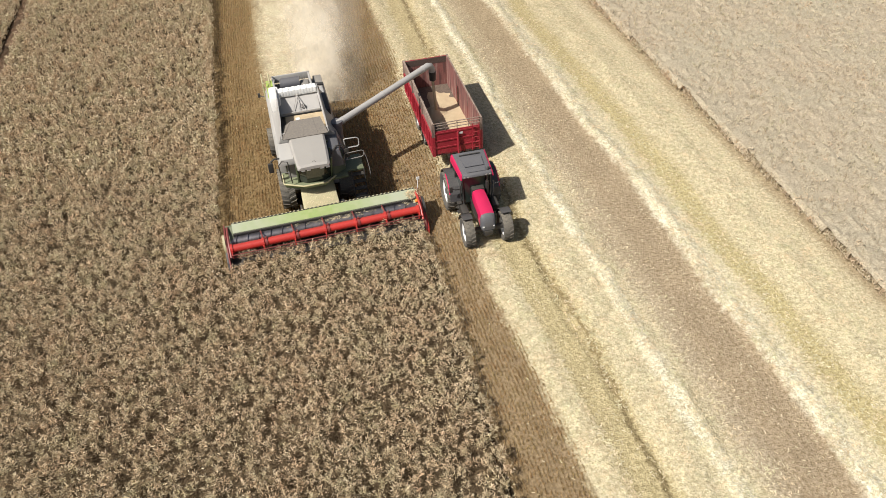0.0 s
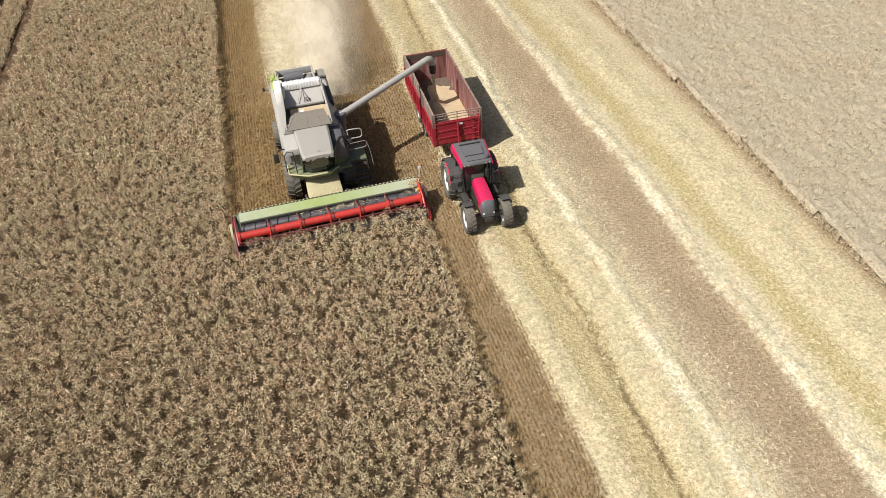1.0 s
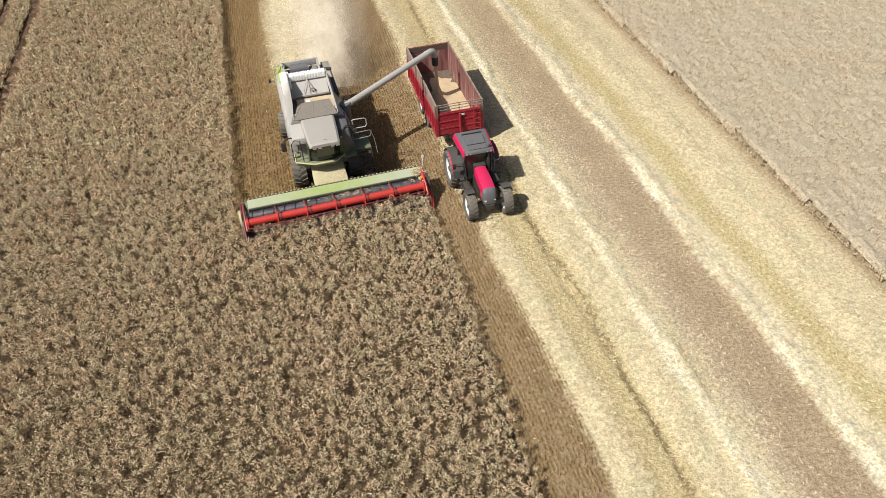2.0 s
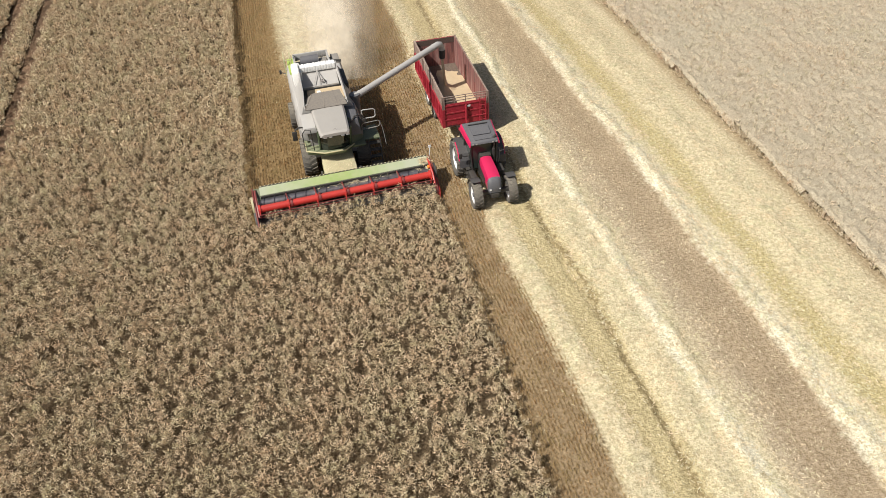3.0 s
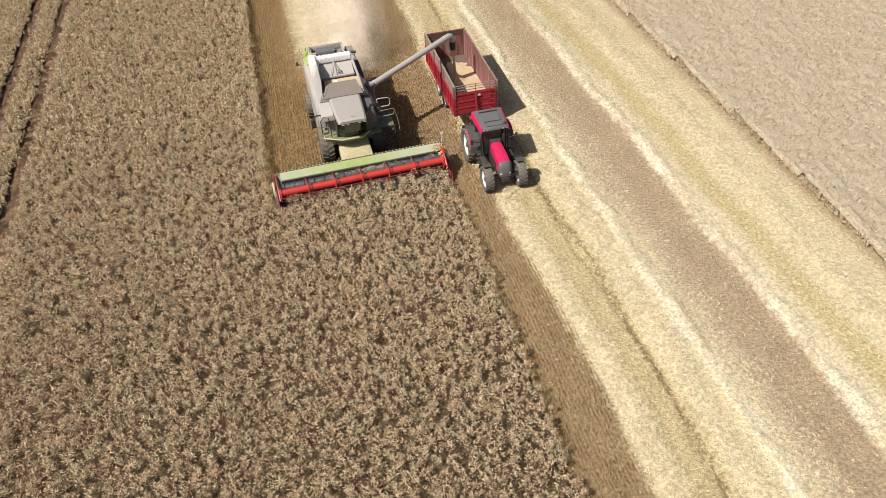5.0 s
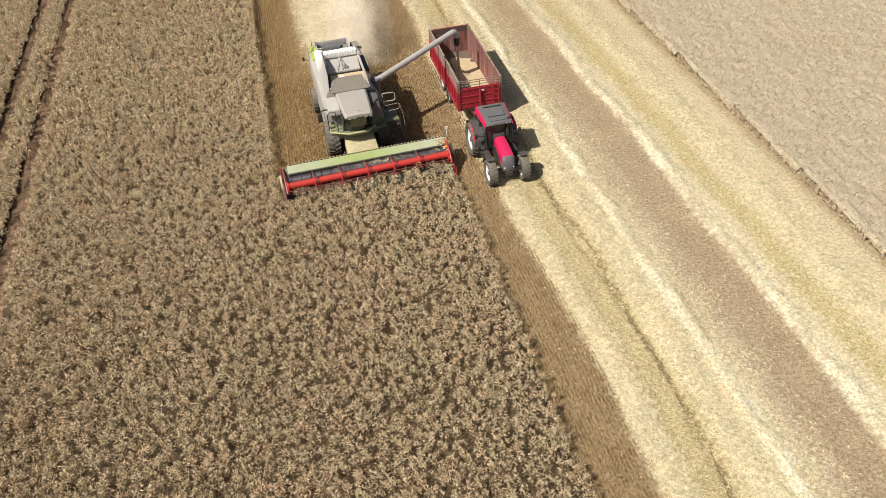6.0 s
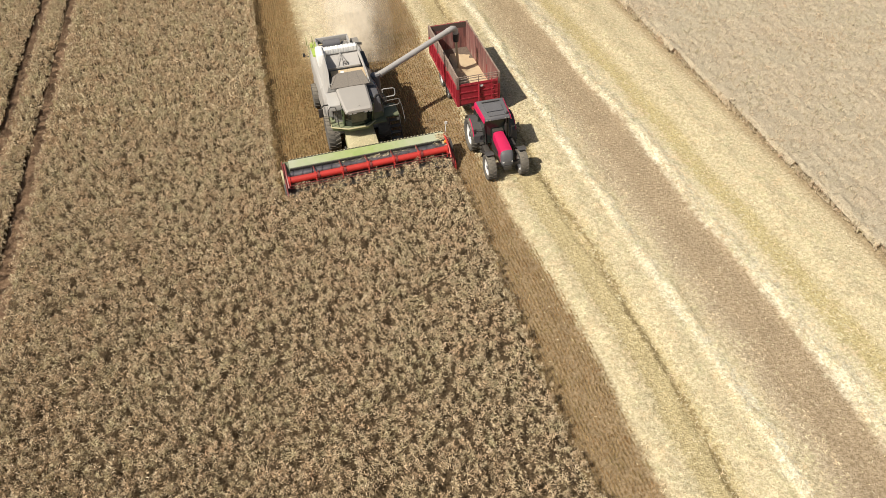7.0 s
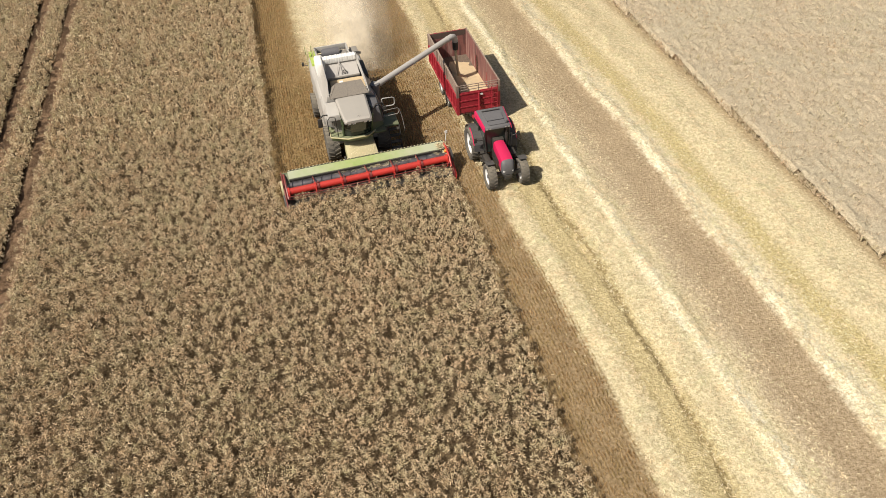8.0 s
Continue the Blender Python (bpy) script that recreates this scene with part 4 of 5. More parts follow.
            outer.append(bm.verts.new((x, ya + (ra + 0.055) * cs, za + (ra + 0.055) * sn)))
            inner2.append(bm.verts.new((x + 0.015, ya + ra * cs, za + ra * sn)))
            outer2.append(bm.verts.new((x + 0.015, ya + (ra + 0.055) * cs, za + (ra + 0.055) * sn)))
        for k in range(steps):
            bm.faces.new((inner[k], outer[k], outer[k + 1], inner[k + 1]))
            bm.faces.new((inner2[k], inner2[k + 1], outer2[k + 1], outer2[k]))
            bm.faces.new((outer[k], outer2[k], outer2[k + 1], outer[k + 1]))
        add("flight", bm, M_AUGER, "", auger)
    # reel: centre tube, spiders, tine bars with tines
    yr, zr, rr = -1.42, 0.98, 0.43
    bm = bmesh.new()
    cyl(bm, (-4.35, yr, zr), (4.3, yr, zr), 0.175, 20)
    reel = add("reel_tube", bm, M_RED, "bright red reel tube", smooth=True)
    # small dark bars along the tube stand in for the tines' shadows
    bm = bmesh.new()
    for i in range(44):
        x = -4.1 + i * 8.2 / 43
        box(bm, x - 0.05, x + 0.03, yr + 0.04, yr + 0.075, zr + 0.150, zr + 0.172, 0.006)
    tagged(add("tine_shadow_marks", bm, M_DRED, "", reel), kind="stuff")
    stations = [-4.3, -2.9, -1.5, -0.1, 1.3, 2.7, 4.25]
    for x in stations:
        bm = bmesh.new()
        cyl(bm, (x - 0.05, yr, zr), (x + 0.05, yr, zr), 0.225, 14)
        for k in range(6):
            a = k * math.tau / 6 + 0.62
            m = Matrix.Translation((x, yr, zr)) @ Matrix.Rotation(a, 4, "X")
            if math.cos(a - 2.2) > 0.0:
                box(bm, -0.02, 0.02, -0.03, 0.03, 0.12, rr, m=m)
        add("spider", bm, M_RED, "red reel spider", reel)
        if abs(x) < 4:
            bm = bmesh.new()
            lathe(bm, (x + 0.15, yr, zr), [(-0.05, 0.17), (-0.05, 0.215), (0.05, 0.215), (0.05, 0.17)], 16)
            box(bm, x + 0.11, x + 0.2, yr - 0.05, yr + 0.05, zr + 0.2, zr + 0.27, 0.01)
            add("reel_clamp", bm, M_DRED, "dark clamp round the reel tube", reel, True)
        if abs(x) < 4:
            bm = bmesh.new()
            tube(bm, [(x + 0.02, yr + 0.1, zr + 0.12), (x - 0.01, -1.05, 1.17), (x - 0.03, -0.8, 1.16)], 0.034, 6)
            add("reel_strut", bm, M_DRED, "dark red strut", reel)
    for k in range(6):
        a = k * math.tau / 6 + 0.62
        y, z = yr - rr * math.sin(a), zr + rr * math.cos(a)
        if math.cos(a - 2.2) <= 0.0:
            continue
        bm = bmesh.new()
        cyl(bm, (-4.35, y, z), (4.3, y, z), 0.024, 8)
        bar = add("tine_bar", bm, M_DRED, "thin dark red tine bar")
        bm = bmesh.new()
        for i in range(60):
            x = -4.3 + i * 8.55 / 59
            cyl(bm, (x, y, z), (x, y + 0.03, z - 0.2), 0.005, 4)
        tagged(add("tines", bm, M_DARK, "", bar), kind="stuff")
    # ends: panel, crop divider, red arm, drive guard
    for s in (-1, 1):
        x = s * 4.5
        side = [(-0.2, 0.12), (-0.2, 1.32), (-0.95, 1.25), (-1.7, 0.72), (-2.1, 0.3), (-2.1, 0.12)]
        bm = bmesh.new()
        solid(bm, [(x - 0.03, y, z) for y, z in side], [(x + 0.03, y, z) for y, z in side], 0.01)
        end = add("end_panel", bm, M_DRED, "dark red header end panel")
        bm = bmesh.new()
        solid(bm, [(x + s * 0.03, -1.3, 0.12), (x + s * 0.14, -1.3, 0.12), (x + s * 0.14, -2.0, 0.12), (x + s * 0.03, -2.3 - 0.03 * (s - 1), 0.1)],
              [(x + s * 0.03, -1.3, 0.8), (x + s * 0.13, -1.3, 0.75), (x + s * 0.12, -2.0, 0.35), (x + s * 0.03, -2.3 - 0.03 * (s - 1), 0.16)], 0.02)
        add("crop_divider", bm, M_DARK if s < 0 else M_RED, "black pointed crop divider" if s < 0 else "red pointed crop divider", end, True)
        bm = bmesh.new()
        lathe(bm, (x + s * 0.09, -0.95, 0.78), [(-0.05, 0.46), (0.05, 0.46), (0.07, 0.40), (0.07, 0.03), (-0.05, 0.03)], 24)
        add("drive_guard", bm, M_DARK if s > 0 else M_FEED, "black round drive guard" if s > 0 else "pale round drive guard", end, True)
        bm = bmesh.new()
        tube(bm, [(s * 4.38, -0.4, 1.28), (s * 4.38, -0.9, 1.3), (s * 4.38, -1.45, 1.1), (s * 4.38, -1.85, 0.72)], 0.06, 8)
        add("reel_arm", bm, M_RED if s > 0 else M_DRED, "red reel arm" if s > 0 else "dark red reel arm", end, True)
        bm = bmesh.new()
        solid(bm, [(s * 4.15, -0.3, 1.3), (s * 4.5, -0.3, 1.2), (s * 4.5, -0.36, 1.2), (s * 4.15, -0.36, 1.3)],
              [(s * 4.15, -0.95, 1.1), (s * 4.5, -1.15, 1.0), (s * 4.5, -1.2, 0.98), (s * 4.15, -1.0, 1.06)])
        add("corner_cover", bm, M_DGREEN if s < 0 else M_FEED, "", end)
    bm = bmesh.new()
    cyl(bm, (4.55, -0.2, 1.25), (4.62, -0.12, 1.75), 0.02, 6)
    box(bm, 4.54, 4.7, -0.14, -0.1, 1.7, 1.86, 0.02)
    add("marker_board", bm, M_LAMP, "small pale marker board on a rod")
    bm = bmesh.new()
    bmesh.ops.create_uvsphere(bm, u_segments=10, v_segments=6, radius=0.09, matrix=Matrix.Translation((4.3, -1.05, 1.22)))
    add("marker_lamp", bm, M_ORANGE, "orange marker lamp", smooth=True)


build_header()


def build_chaff():
    """Cut stalks gathered along the table auger and on the end of the header."""
    rng = np.random.RandomState(51)
    n = 420
    x = np.where(rng.rand(n) < 0.55, 4.15 + 0.22 * rng.randn(n), 0.6 + 1.0 * rng.randn(n))
    x = np.clip(x, -4.2, 4.45)
    right = x > 3.9
    y = np.where(right, -0.55 + 0.16 * rng.randn(n), -0.98 + 0.08 * rng.randn(n))
    z = np.where(right, 1.33 - 0.22 * np.abs(y + 0.5), 1.07) + 0.03 * rng.rand(n)
    turn = radians(2.0)
    base = np.stack([x * math.cos(turn) - (y + 0.3) * math.sin(turn), -0.3 + x * math.sin(turn) + (y + 0.3) * math.cos(turn), z], -1)
    a = rng.rand(n) * math.tau
    tip = base + np.stack([np.cos(a) * 0.14, np.sin(a) * 0.14, (rng.rand(n) - 0.3) * 0.1], -1)
    q = blade_quads(base, tip, 0.012 + 0.012 * rng.rand(n), rng, 0.8)
    n = 420
    x, y = (rng.rand(n) - 0.5) * 1.5, -0.1 + 1.1 * rng.rand(n)
    base = np.stack([x, y, 1.16 + 0.263 * (y + 0.15) + 0.02 * rng.rand(n)], -1)
    a = rng.rand(n) * math.tau
    tip = base + np.stack([np.cos(a) * 0.06, np.sin(a) * 0.06, 0.263 * np.sin(a) * 0.06 + 0.03 * rng.rand(n)], -1)
    q = np.concatenate([q, blade_quads(base, tip, 0.01 + 0.012 * rng.rand(n), rng, 1.5)])
    tagged(quads_mesh("chaff", q, M_STRAW), "cut stalks gathered on the header table", "straw", kind="stuff")


# ---- tractor ----
TRACTOR_AT, TRACTOR_TURN = (7.06, -0.2, 0), 0.0


def build_tractor():
    t = thing("tractor", "crimson and charcoal farm tractor with dusty lugged tyres", "tractor", TRACTOR_AT, TRACTOR_TURN)
    add = lambda name, bm, mat, label="", parent=None, smooth=False: part(name, bm, mat, parent or t, label, smooth)
    # chassis
    bm = bmesh.new()
    box(bm, -0.28, 0.28, -3.1, 0.4, 0.6, 1.1, 0.05)
    box(bm, -0.35, 0.35, -0.5, 0.5, 0.55, 1.25, 0.06)
    add("chassis", bm, M_DARK, "black chassis and gearbox", smooth=True)
    bm = bmesh.new()
    box(bm, -0.85, 0.85, -0.14, 0.14, 0.8, 1.06, 0.05)
    add("rear_axle", bm, M_DARK)
    bm = bmesh.new()
    box(bm, -0.8, 0.8, -3.05, -2.85, 0.6, 0.82, 0.05)
    add("front_axle", bm, M_DARK)
    # bonnet in two colours
    bm = bmesh.new()
    prof = [(-1.46, 0.31, 1.02, 1.80), (-1.8, 0.325, 1.0, 1.78), (-2.5, 0.345, 0.98, 1.71), (-3.0, 0.345, 0.93, 1.60)]

    def bonnet(rows):
        bm = bmesh.new()
        prev = None
        for y, hw, zl, zh in rows:
            ring = [bm.verts.new(p) for p in ((-hw, y, zl), (-hw, y, zh - 0.2), (-hw * 0.86, y, zh - 0.05), (-hw * 0.4, y, zh + 0.01), (hw * 0.4, y, zh + 0.01), (hw * 0.86, y, zh - 0.05), (hw, y, zh - 0.2), (hw, y, zl))]
            if prev:
                for i in range(8):
                    bm.faces.new((prev[i], prev[(i + 1) % 8], ring[(i + 1) % 8], ring[i]))
            else:
                bm.faces.new(ring)
            prev = ring
        bm.faces.new(prev[::-1])
        bmesh.ops.translate(bm, vec=(0.03, 0, 0), verts=bm.verts[:])
        return bm

    hood = add("bonnet", bonnet(prof), M_TRACTOR, "glossy crimson bonnet", smooth=True)
    add("bonnet_nose", bonnet([(-3.0, 0.348, 0.93, 1.603), (-3.09, 0.335, 0.9, 1.52), (-3.18, 0.3, 0.85, 1.36), (-3.23, 0.24, 0.82, 1.14)]), M_TGREY, "charcoal bonnet nose", hood, True)
    for s in (-1, 1):
        bm = bmesh.new()
        box(bm, 0.03 + s * 0.2, 0.03 + s * 0.27, -3.245, -3.2, 1.0, 1.05, 0.012)
        add("headlight", bm, M_LAMP, "clear headlight", hood)
        bm = bmesh.new()
        slab(bm, [(0.03 + s * 0.363, -1.4, 1.1), (0.03 + s * 0.363, -2.6, 1.05), (0.03 + s * 0.363, -2.6, 1.3), (0.03 + s * 0.363, -1.4, 1.4)], 0.012 * s)
        add("bonnet_grille", bm, M_DARK, "black side grille", hood)
    bm = bmesh.new()
    box(bm, -0.19, 0.25, -3.28, -3.0, 0.5, 0.78, 0.08)
    add("front_bracket", bm, M_DARK, "black front weight bracket", smooth=True)
    # cab, set forward on the chassis
    def cab(name, bm, mat, label="", parent=None, smooth=False):
        bmesh.ops.translate(bm, vec=(0.0, -0.16, -0.03), verts=bm.verts[:])
        return part(name, bm, mat, parent or t, label, smooth)

    bm = bmesh.new()
    solid(bm, [(-0.62, -1.15, 1.1), (0.62, -1.15, 1.1), (0.8, 0.55, 1.2), (-0.8, 0.55, 1.2)], [(-0.66, -0.95, 2.55), (0.66, -0.95, 2.55), (0.76, 0.5, 2.6), (-0.76, 0.5, 2.6)])
    cab("cab_glazing", bm, M_GLASS, "dark cab windows")
    for x, y, xt, yt in ((-0.63, -1.17, -0.68, -0.97), (0.63, -1.17, 0.68, -0.97), (-0.8, -0.2, -0.76, -0.2), (0.8, -0.2, 0.76, -0.2), (-0.81, 0.56, -0.78, 0.52), (0.81, 0.56, 0.78, 0.52)):
        bm = bmesh.new()
        cyl(bm, (x, y, 1.1), (xt, yt, 2.62), 0.045, 8)
        cab("cab_pillar", bm, M_DARK, "", smooth=True)
    bm = bmesh.new()
    solid(bm, [(-0.72, -1.3, 2.55), (0.72, -1.3, 2.55), (0.82, 0.46, 2.6), (-0.82, 0.46, 2.6)], [(-0.68, -1.22, 2.72), (0.68, -1.22, 2.72), (0.76, 0.42, 2.83), (-0.76, 0.42, 2.83)], 0.07)
    roof = cab("cab_roof", bm, M_TGREY, "charcoal cab roof", smooth=True)
    for s in (-1, 1):
        bm = bmesh.new()
        solid(bm, [(s * 0.71, -1.28, 2.46), (s * 0.78, -1.28, 2.46), (s * 0.88, 0.44, 2.48), (s * 0.81, 0.44, 2.48)],
              [(s * 0.68, -1.2, 2.72), (s * 0.735, -1.2, 2.70), (s * 0.82, 0.4, 2.79), (s * 0.75, 0.4, 2.83)], 0.025)
        cab("roof_edge", bm, M_TRACTOR, "crimson roof edge", roof, True)
    bm = bmesh.new()
    slab(bm, [(-0.45, -0.75, 2.775), (0.45, -0.75, 2.775), (0.48, -0.1, 2.82), (-0.48, -0.1, 2.82)], 0.035)
    cab("roof_hatch", bm, M_TGREY, "", roof)
    bm = bmesh.new()
    slab(bm, [(-0.44, -1.14, 2.735), (0.44, -1.14, 2.735), (0.46, -0.83, 2.756), (-0.46, -0.83, 2.756)], 0.03)
    cab("roof_panel", bm, M_TGREY, "paler roof panel", roof)
    for x in (-0.6, -0.42, 0.42, 0.6):
        bm = bmesh.new()
        box(bm, x - 0.045, x + 0.045, -1.32, -1.27, 2.58, 2.64, 0.015)
        cab("roof_light", bm, M_GREY, "small roof work light", roof)
    for s in (-1, 1):
        bm = bmesh.new()
        tube(bm, [(s * 0.72, -1.12, 1.15), (s * 0.8, -1.2, 1.5), (s * 0.78, -1.15, 2.1), (s * 0.7, -1.05, 2.2)], 0.018, 6)
        cab("handrail", bm, M_DARK, "", None, True)
    bm = bmesh.new()
    box(bm, -0.5, 0.5, 0.1, 0.16, 2.84, 2.875, 0.01)
    cab("roof_rib", bm, M_DARK, "", roof)
    bm = bmesh.new()
    box(bm, 0.0, 0.9, 0.5, 0.66, 1.2, 1.7, 0.03)
    box(bm, -0.9, 0.0, 0.5, 0.66, 1.2, 1.7, 0.03)
    cab("rear_panel", bm, M_DARK)
    # mudguards over the rear wheels, and over the front ones
    for s in (-1, 1):
        bm = bmesh.new()
        pts = []
        for k in range(9):
            a = radians(5 + k * 20)
            pts.append((1.04 * math.cos(a), 0.93 + 1.04 * math.sin(a)))
        bent_sheet(bm, [(-y, z) for y, z in pts], s * 0.6, s * 1.2, 0.03)
        add("rear_mudguard", bm, M_FENDER, "dark charcoal rear mudguard")
        bm = bmesh.new()
        tube(bm, [(s * 1.19, -y, z + 0.02) for y, z in pts[1:5]], 0.03, 6)
        add("mudguard_trim", bm, M_TRACTOR, "thin crimson mudguard line")
        bm = bmesh.new()
        pts = [(0.775 * math.cos(radians(82 + k * 11)), 0.72 + 0.775 * math.sin(radians(82 + k * 11))) for k in range(9)]
        bent_sheet(bm, [(-2.95 - y, z) for y, z in pts], s * 0.66, s * 1.12, 0.025)
        add("front_mudguard", bm, M_FENDER, "black front mudguard")
        bm = bmesh.new()
        tube(bm, [(s * 0.7, -1.05, 1.7), (s * 1.0, -1.2, 1.82), (s * 1.16, -1.2, 1.9)], 0.025, 6)
        arm = add("mirror_arm", bm, M_DARK)
        bm = bmesh.new()
        box(bm, s * 1.2 - 0.08, s * 1.2 + 0.08, -1.25, -1.19, 1.72, 2.02, 0.03)
        add("mirror", bm, M_DARK, "black door mirror", arm, True)
        for k in range(3):
            bm = bmesh.new()
            box(bm, s * 0.72, s * 0.92, -1.3, -1.08, 0.5 + 0.26 * k, 0.53 + 0.26 * k, 0.01)
            add("cab_step", bm, M_DARK)
        wheel(t, "rear_wheel", s * 0.97, 0.0, 0.93, 0.62, 0.58, s, 22)
        wheel(t, "front_wheel", s * 0.88, -2.95, 0.69, 0.44, 0.43, s, 20)
    bm = bmesh.new()
    box(bm, -0.86, -0.5, -1.95, -1.15, 0.55, 0.98, 0.12)
    add("fuel_tank", bm, M_DARK, "black fuel tank", smooth=True)
    bm = bmesh.new()
    box(bm, 0.6, 0.92, -1.9, -1.2, 0.7, 1.1, 0.08)
    add("battery_box", bm, M_DARK, "black battery box", smooth=True)
    bm = bmesh.new()
    tube(bm, [(0.5, -1.28, 1.3), (0.5, -1.28, 2.3), (0.53, -1.26, 2.75), (0.6, -1.22, 2.85)], 0.05, 10)
    cyl(bm, (0.5, -1.28, 1.4), (0.5, -1.28, 2.1), 0.085, 12)
    add("exhaust_stack", bm, M_DARK, "dark exhaust stack", smooth=True)
    bm = bmesh.new()
    box(bm, -0.27, 0.35, -1.47, -1.02, 1.3, 1.86, 0.1)
    add("dash_cowl", bm, M_DARK, "black cowl before the windscreen", smooth=True)
    bm = bmesh.new()
    box(bm, -0.08, 0.08, 0.3, 1.4, 0.45, 0.55, 0.02)
    add("tow_hitch", bm, M_DARK)


build_tractor()


# ---- trailer ----
TRAILER_AT, TRAILER_TURN = (7.2, 6.3, 0), 0.8


def build_trailer():
    t = thing("grain_trailer", "weathered dark red tipping trailer half full of grain", "trailer", TRAILER_AT, TRAILER_TURN)
    add = lambda name, bm, mat, label="", parent=None, smooth=False: part(name, bm, mat, parent or t, label, smooth)
    F, B, W = -3.45, 3.35, 1.23
    zf, zm, zt = 1.0, 2.02, 2.75
    # floor colour is dark to deepen the left wall's shade on it
    bm = bmesh.new()
    box(bm, -W, W, F, B, zf - 0.12, zf, 0.01)
    add("floor", bm, M_TAIL, "worn floor darkened for shade")
    bm = bmesh.new()
    for s in (-1, 1):
        box(bm, s * 0.45 - 0.06, s * 0.45 + 0.06, F, B, zf - 0.36, zf - 0.12, 0.01)
    add("chassis", bm, M_DARK, "dark chassis beams")
    # side walls: lower steel panels between posts, faded planks above
    for s in (-1, 1):
        x0, x1 = s * W, s * (W - 0.05)
        ys = [F, F + 2.27, F + 4.54, B]
        for y0, y1 in zip(ys, ys[1:]):
            bm = bmesh.new()
            box(bm, x0, x1, y0 + 0.05, y1 - 0.05, zf, zm, 0.008)
            panel = add("side_panel", bm, M_TRAIL, "dark red steel side panel")
            bm = bmesh.new()
            box(bm, x1 - s * 0.004, x1 - s * 0.02, y0 + 0.06, y1 - 0.06, zf, zt - 0.02)
            # shade on the left wall's inside is put into the lining colour
            add("liner", bm, M_LINER if s > 0 else M_TAIL, "faded streaked inner lining" if s > 0 else "worn inner lining darkened for shade", panel)
            for k in range(4):
                y = y0 + (y1 - y0) * (k + 0.5) / 4
                bm = bmesh.new()
                box(bm, x0, x0 + s * 0.05, y - 0.04, y + 0.04, zf + 0.05, zm - 0.05, 0.01)
                add("rib", bm, M_TRAIL, "", panel)
            for k in range(3):
                z = zm + 0.012 + k * 0.242
                bm = bmesh.new()
                box(bm, x0, x1, y0 + 0.055, y1 - 0.055, z, z + 0.235, 0.008)
                add("plank", bm, M_PLANK if s < 0 else M_TBOARD, "bleached grey-brown top plank" if s < 0 else "faded reddish top plank")
        for y in ys:
            bm = bmesh.new()
            box(bm, x0 - s * 0.06, x0 + s * 0.06, y - 0.05, y + 0.05, zf - 0.1, zm, 0.012)
            post = add("post", bm, M_TRAIL)
            bm = bmesh.new()
            box(bm, x0 - s * 0.06, x0 + s * 0.06, y - 0.045, y + 0.045, zm, zt + 0.02, 0.012)
            add("upper_post", bm, M_PLANK, "", post)
        bm = bmesh.new()
        box(bm, x0 - s * 0.02, x0 + s * 0.05, F, B, zm - 0.03, zm + 0.03, 0.01)
        add("middle_rail", bm, M_TRAIL)
        bm = bmesh.new()
        box(bm, x0 - s * 0.03, x0 + s * 0.03, F, B, zt - 0.01, zt + 0.03, 0.01)
        add("top_rail", bm, M_PLANK)
        bm = bmesh.new()
        box(bm, x0, x0 + s * 0.06, F, B, zf - 0.12, zf + 0.02, 0.01)
        add("bottom_rail", bm, M_TRAIL)
    # tailboard and headboard
    bm = bmesh.new()
    box(bm, -W + 0.07, W - 0.07, B - 0.05, B, zf, zt, 0.01)
    tail = add("tailboard", bm, M_TRAIL, "dark red tailboard")
    for x in (-0.8, 0, 0.8):
        bm = bmesh.new()
        box(bm, x - 0.05, x + 0.05, B, B + 0.05, zf, zt, 0.01)
        add("rib", bm, M_TRAIL, "", tail)
    bm = bmesh.new()
    box(bm, -W + 0.07, W - 0.07, F, F + 0.05, zf - 0.1, 2.3, 0.01)
    bm2 = bmesh.new()
    box(bm2, -W + 0.08, W - 0.08, B - 0.075, B - 0.054, zf, 2.38)
    part("liner", bm2, M_LINER, tail, "faded pinkish tailboard lining")
    bm2 = bmesh.new()
    box(bm2, -W + 0.08, W - 0.08, B - 0.085, B - 0.054, 2.385, zt - 0.02)
    part("top_board", bm2, M_TAIL, tail, "dark worn top board")
    headb = add("headboard", bm, M_TRAIL, "bright red headboard")
    for z in (1.35, 1.75, 2.2):
        bm = bmesh.new()
        box(bm, -W + 0.08, W - 0.08, F - 0.03, F, z - 0.04, z + 0.04, 0.012)
        add("rib", bm, M_TRAIL, "", headb)
    for z in (2.45, 2.62, 2.75):
        bm = bmesh.new()
        box(bm, -W + 0.05, W - 0.05, F, F + 0.035, z - 0.02, z + 0.02, 0.008)
        add("front_rail", bm, M_PLANK, "", headb)
    for x in (-0.6, 0.0, 0.6):
        bm = bmesh.new()
        box(bm, x - 0.02, x + 0.02, F, F + 0.035, 2.3, 2.75, 0.006)
        add("front_bar", bm, M_PLANK, "", headb)
    bm = bmesh.new()
    tube(bm, [(0.75, F - 0.1, 0.95), (0.75, F - 0.1, 2.5)], 0.02, 6)
    tube(bm, [(1.1, F - 0.1, 0.95), (1.1, F - 0.1, 2.5)], 0.02, 6)
    for k in range(5):
        tube(bm, [(0.75, F - 0.1, 1.1 + 0.3 * k), (1.1, F - 0.1, 1.1 + 0.3 * k)], 0.016, 6)
    add("ladder", bm, M_TRAIL, "narrow red ladder")
    bm = bmesh.new()
    cyl(bm, (0, F - 0.2, 0.7), (0, F - 0.07, 2.15), 0.06, 12)
    add("tipping_ram", bm, M_TRAIL, "", smooth=True)
    bm = bmesh.new()
    box(bm, 0.05, 0.25, F - 0.08, F - 0.06, 2.02, 2.12)
    add("maker_plate", bm, M_LAMP, "small pale plate")
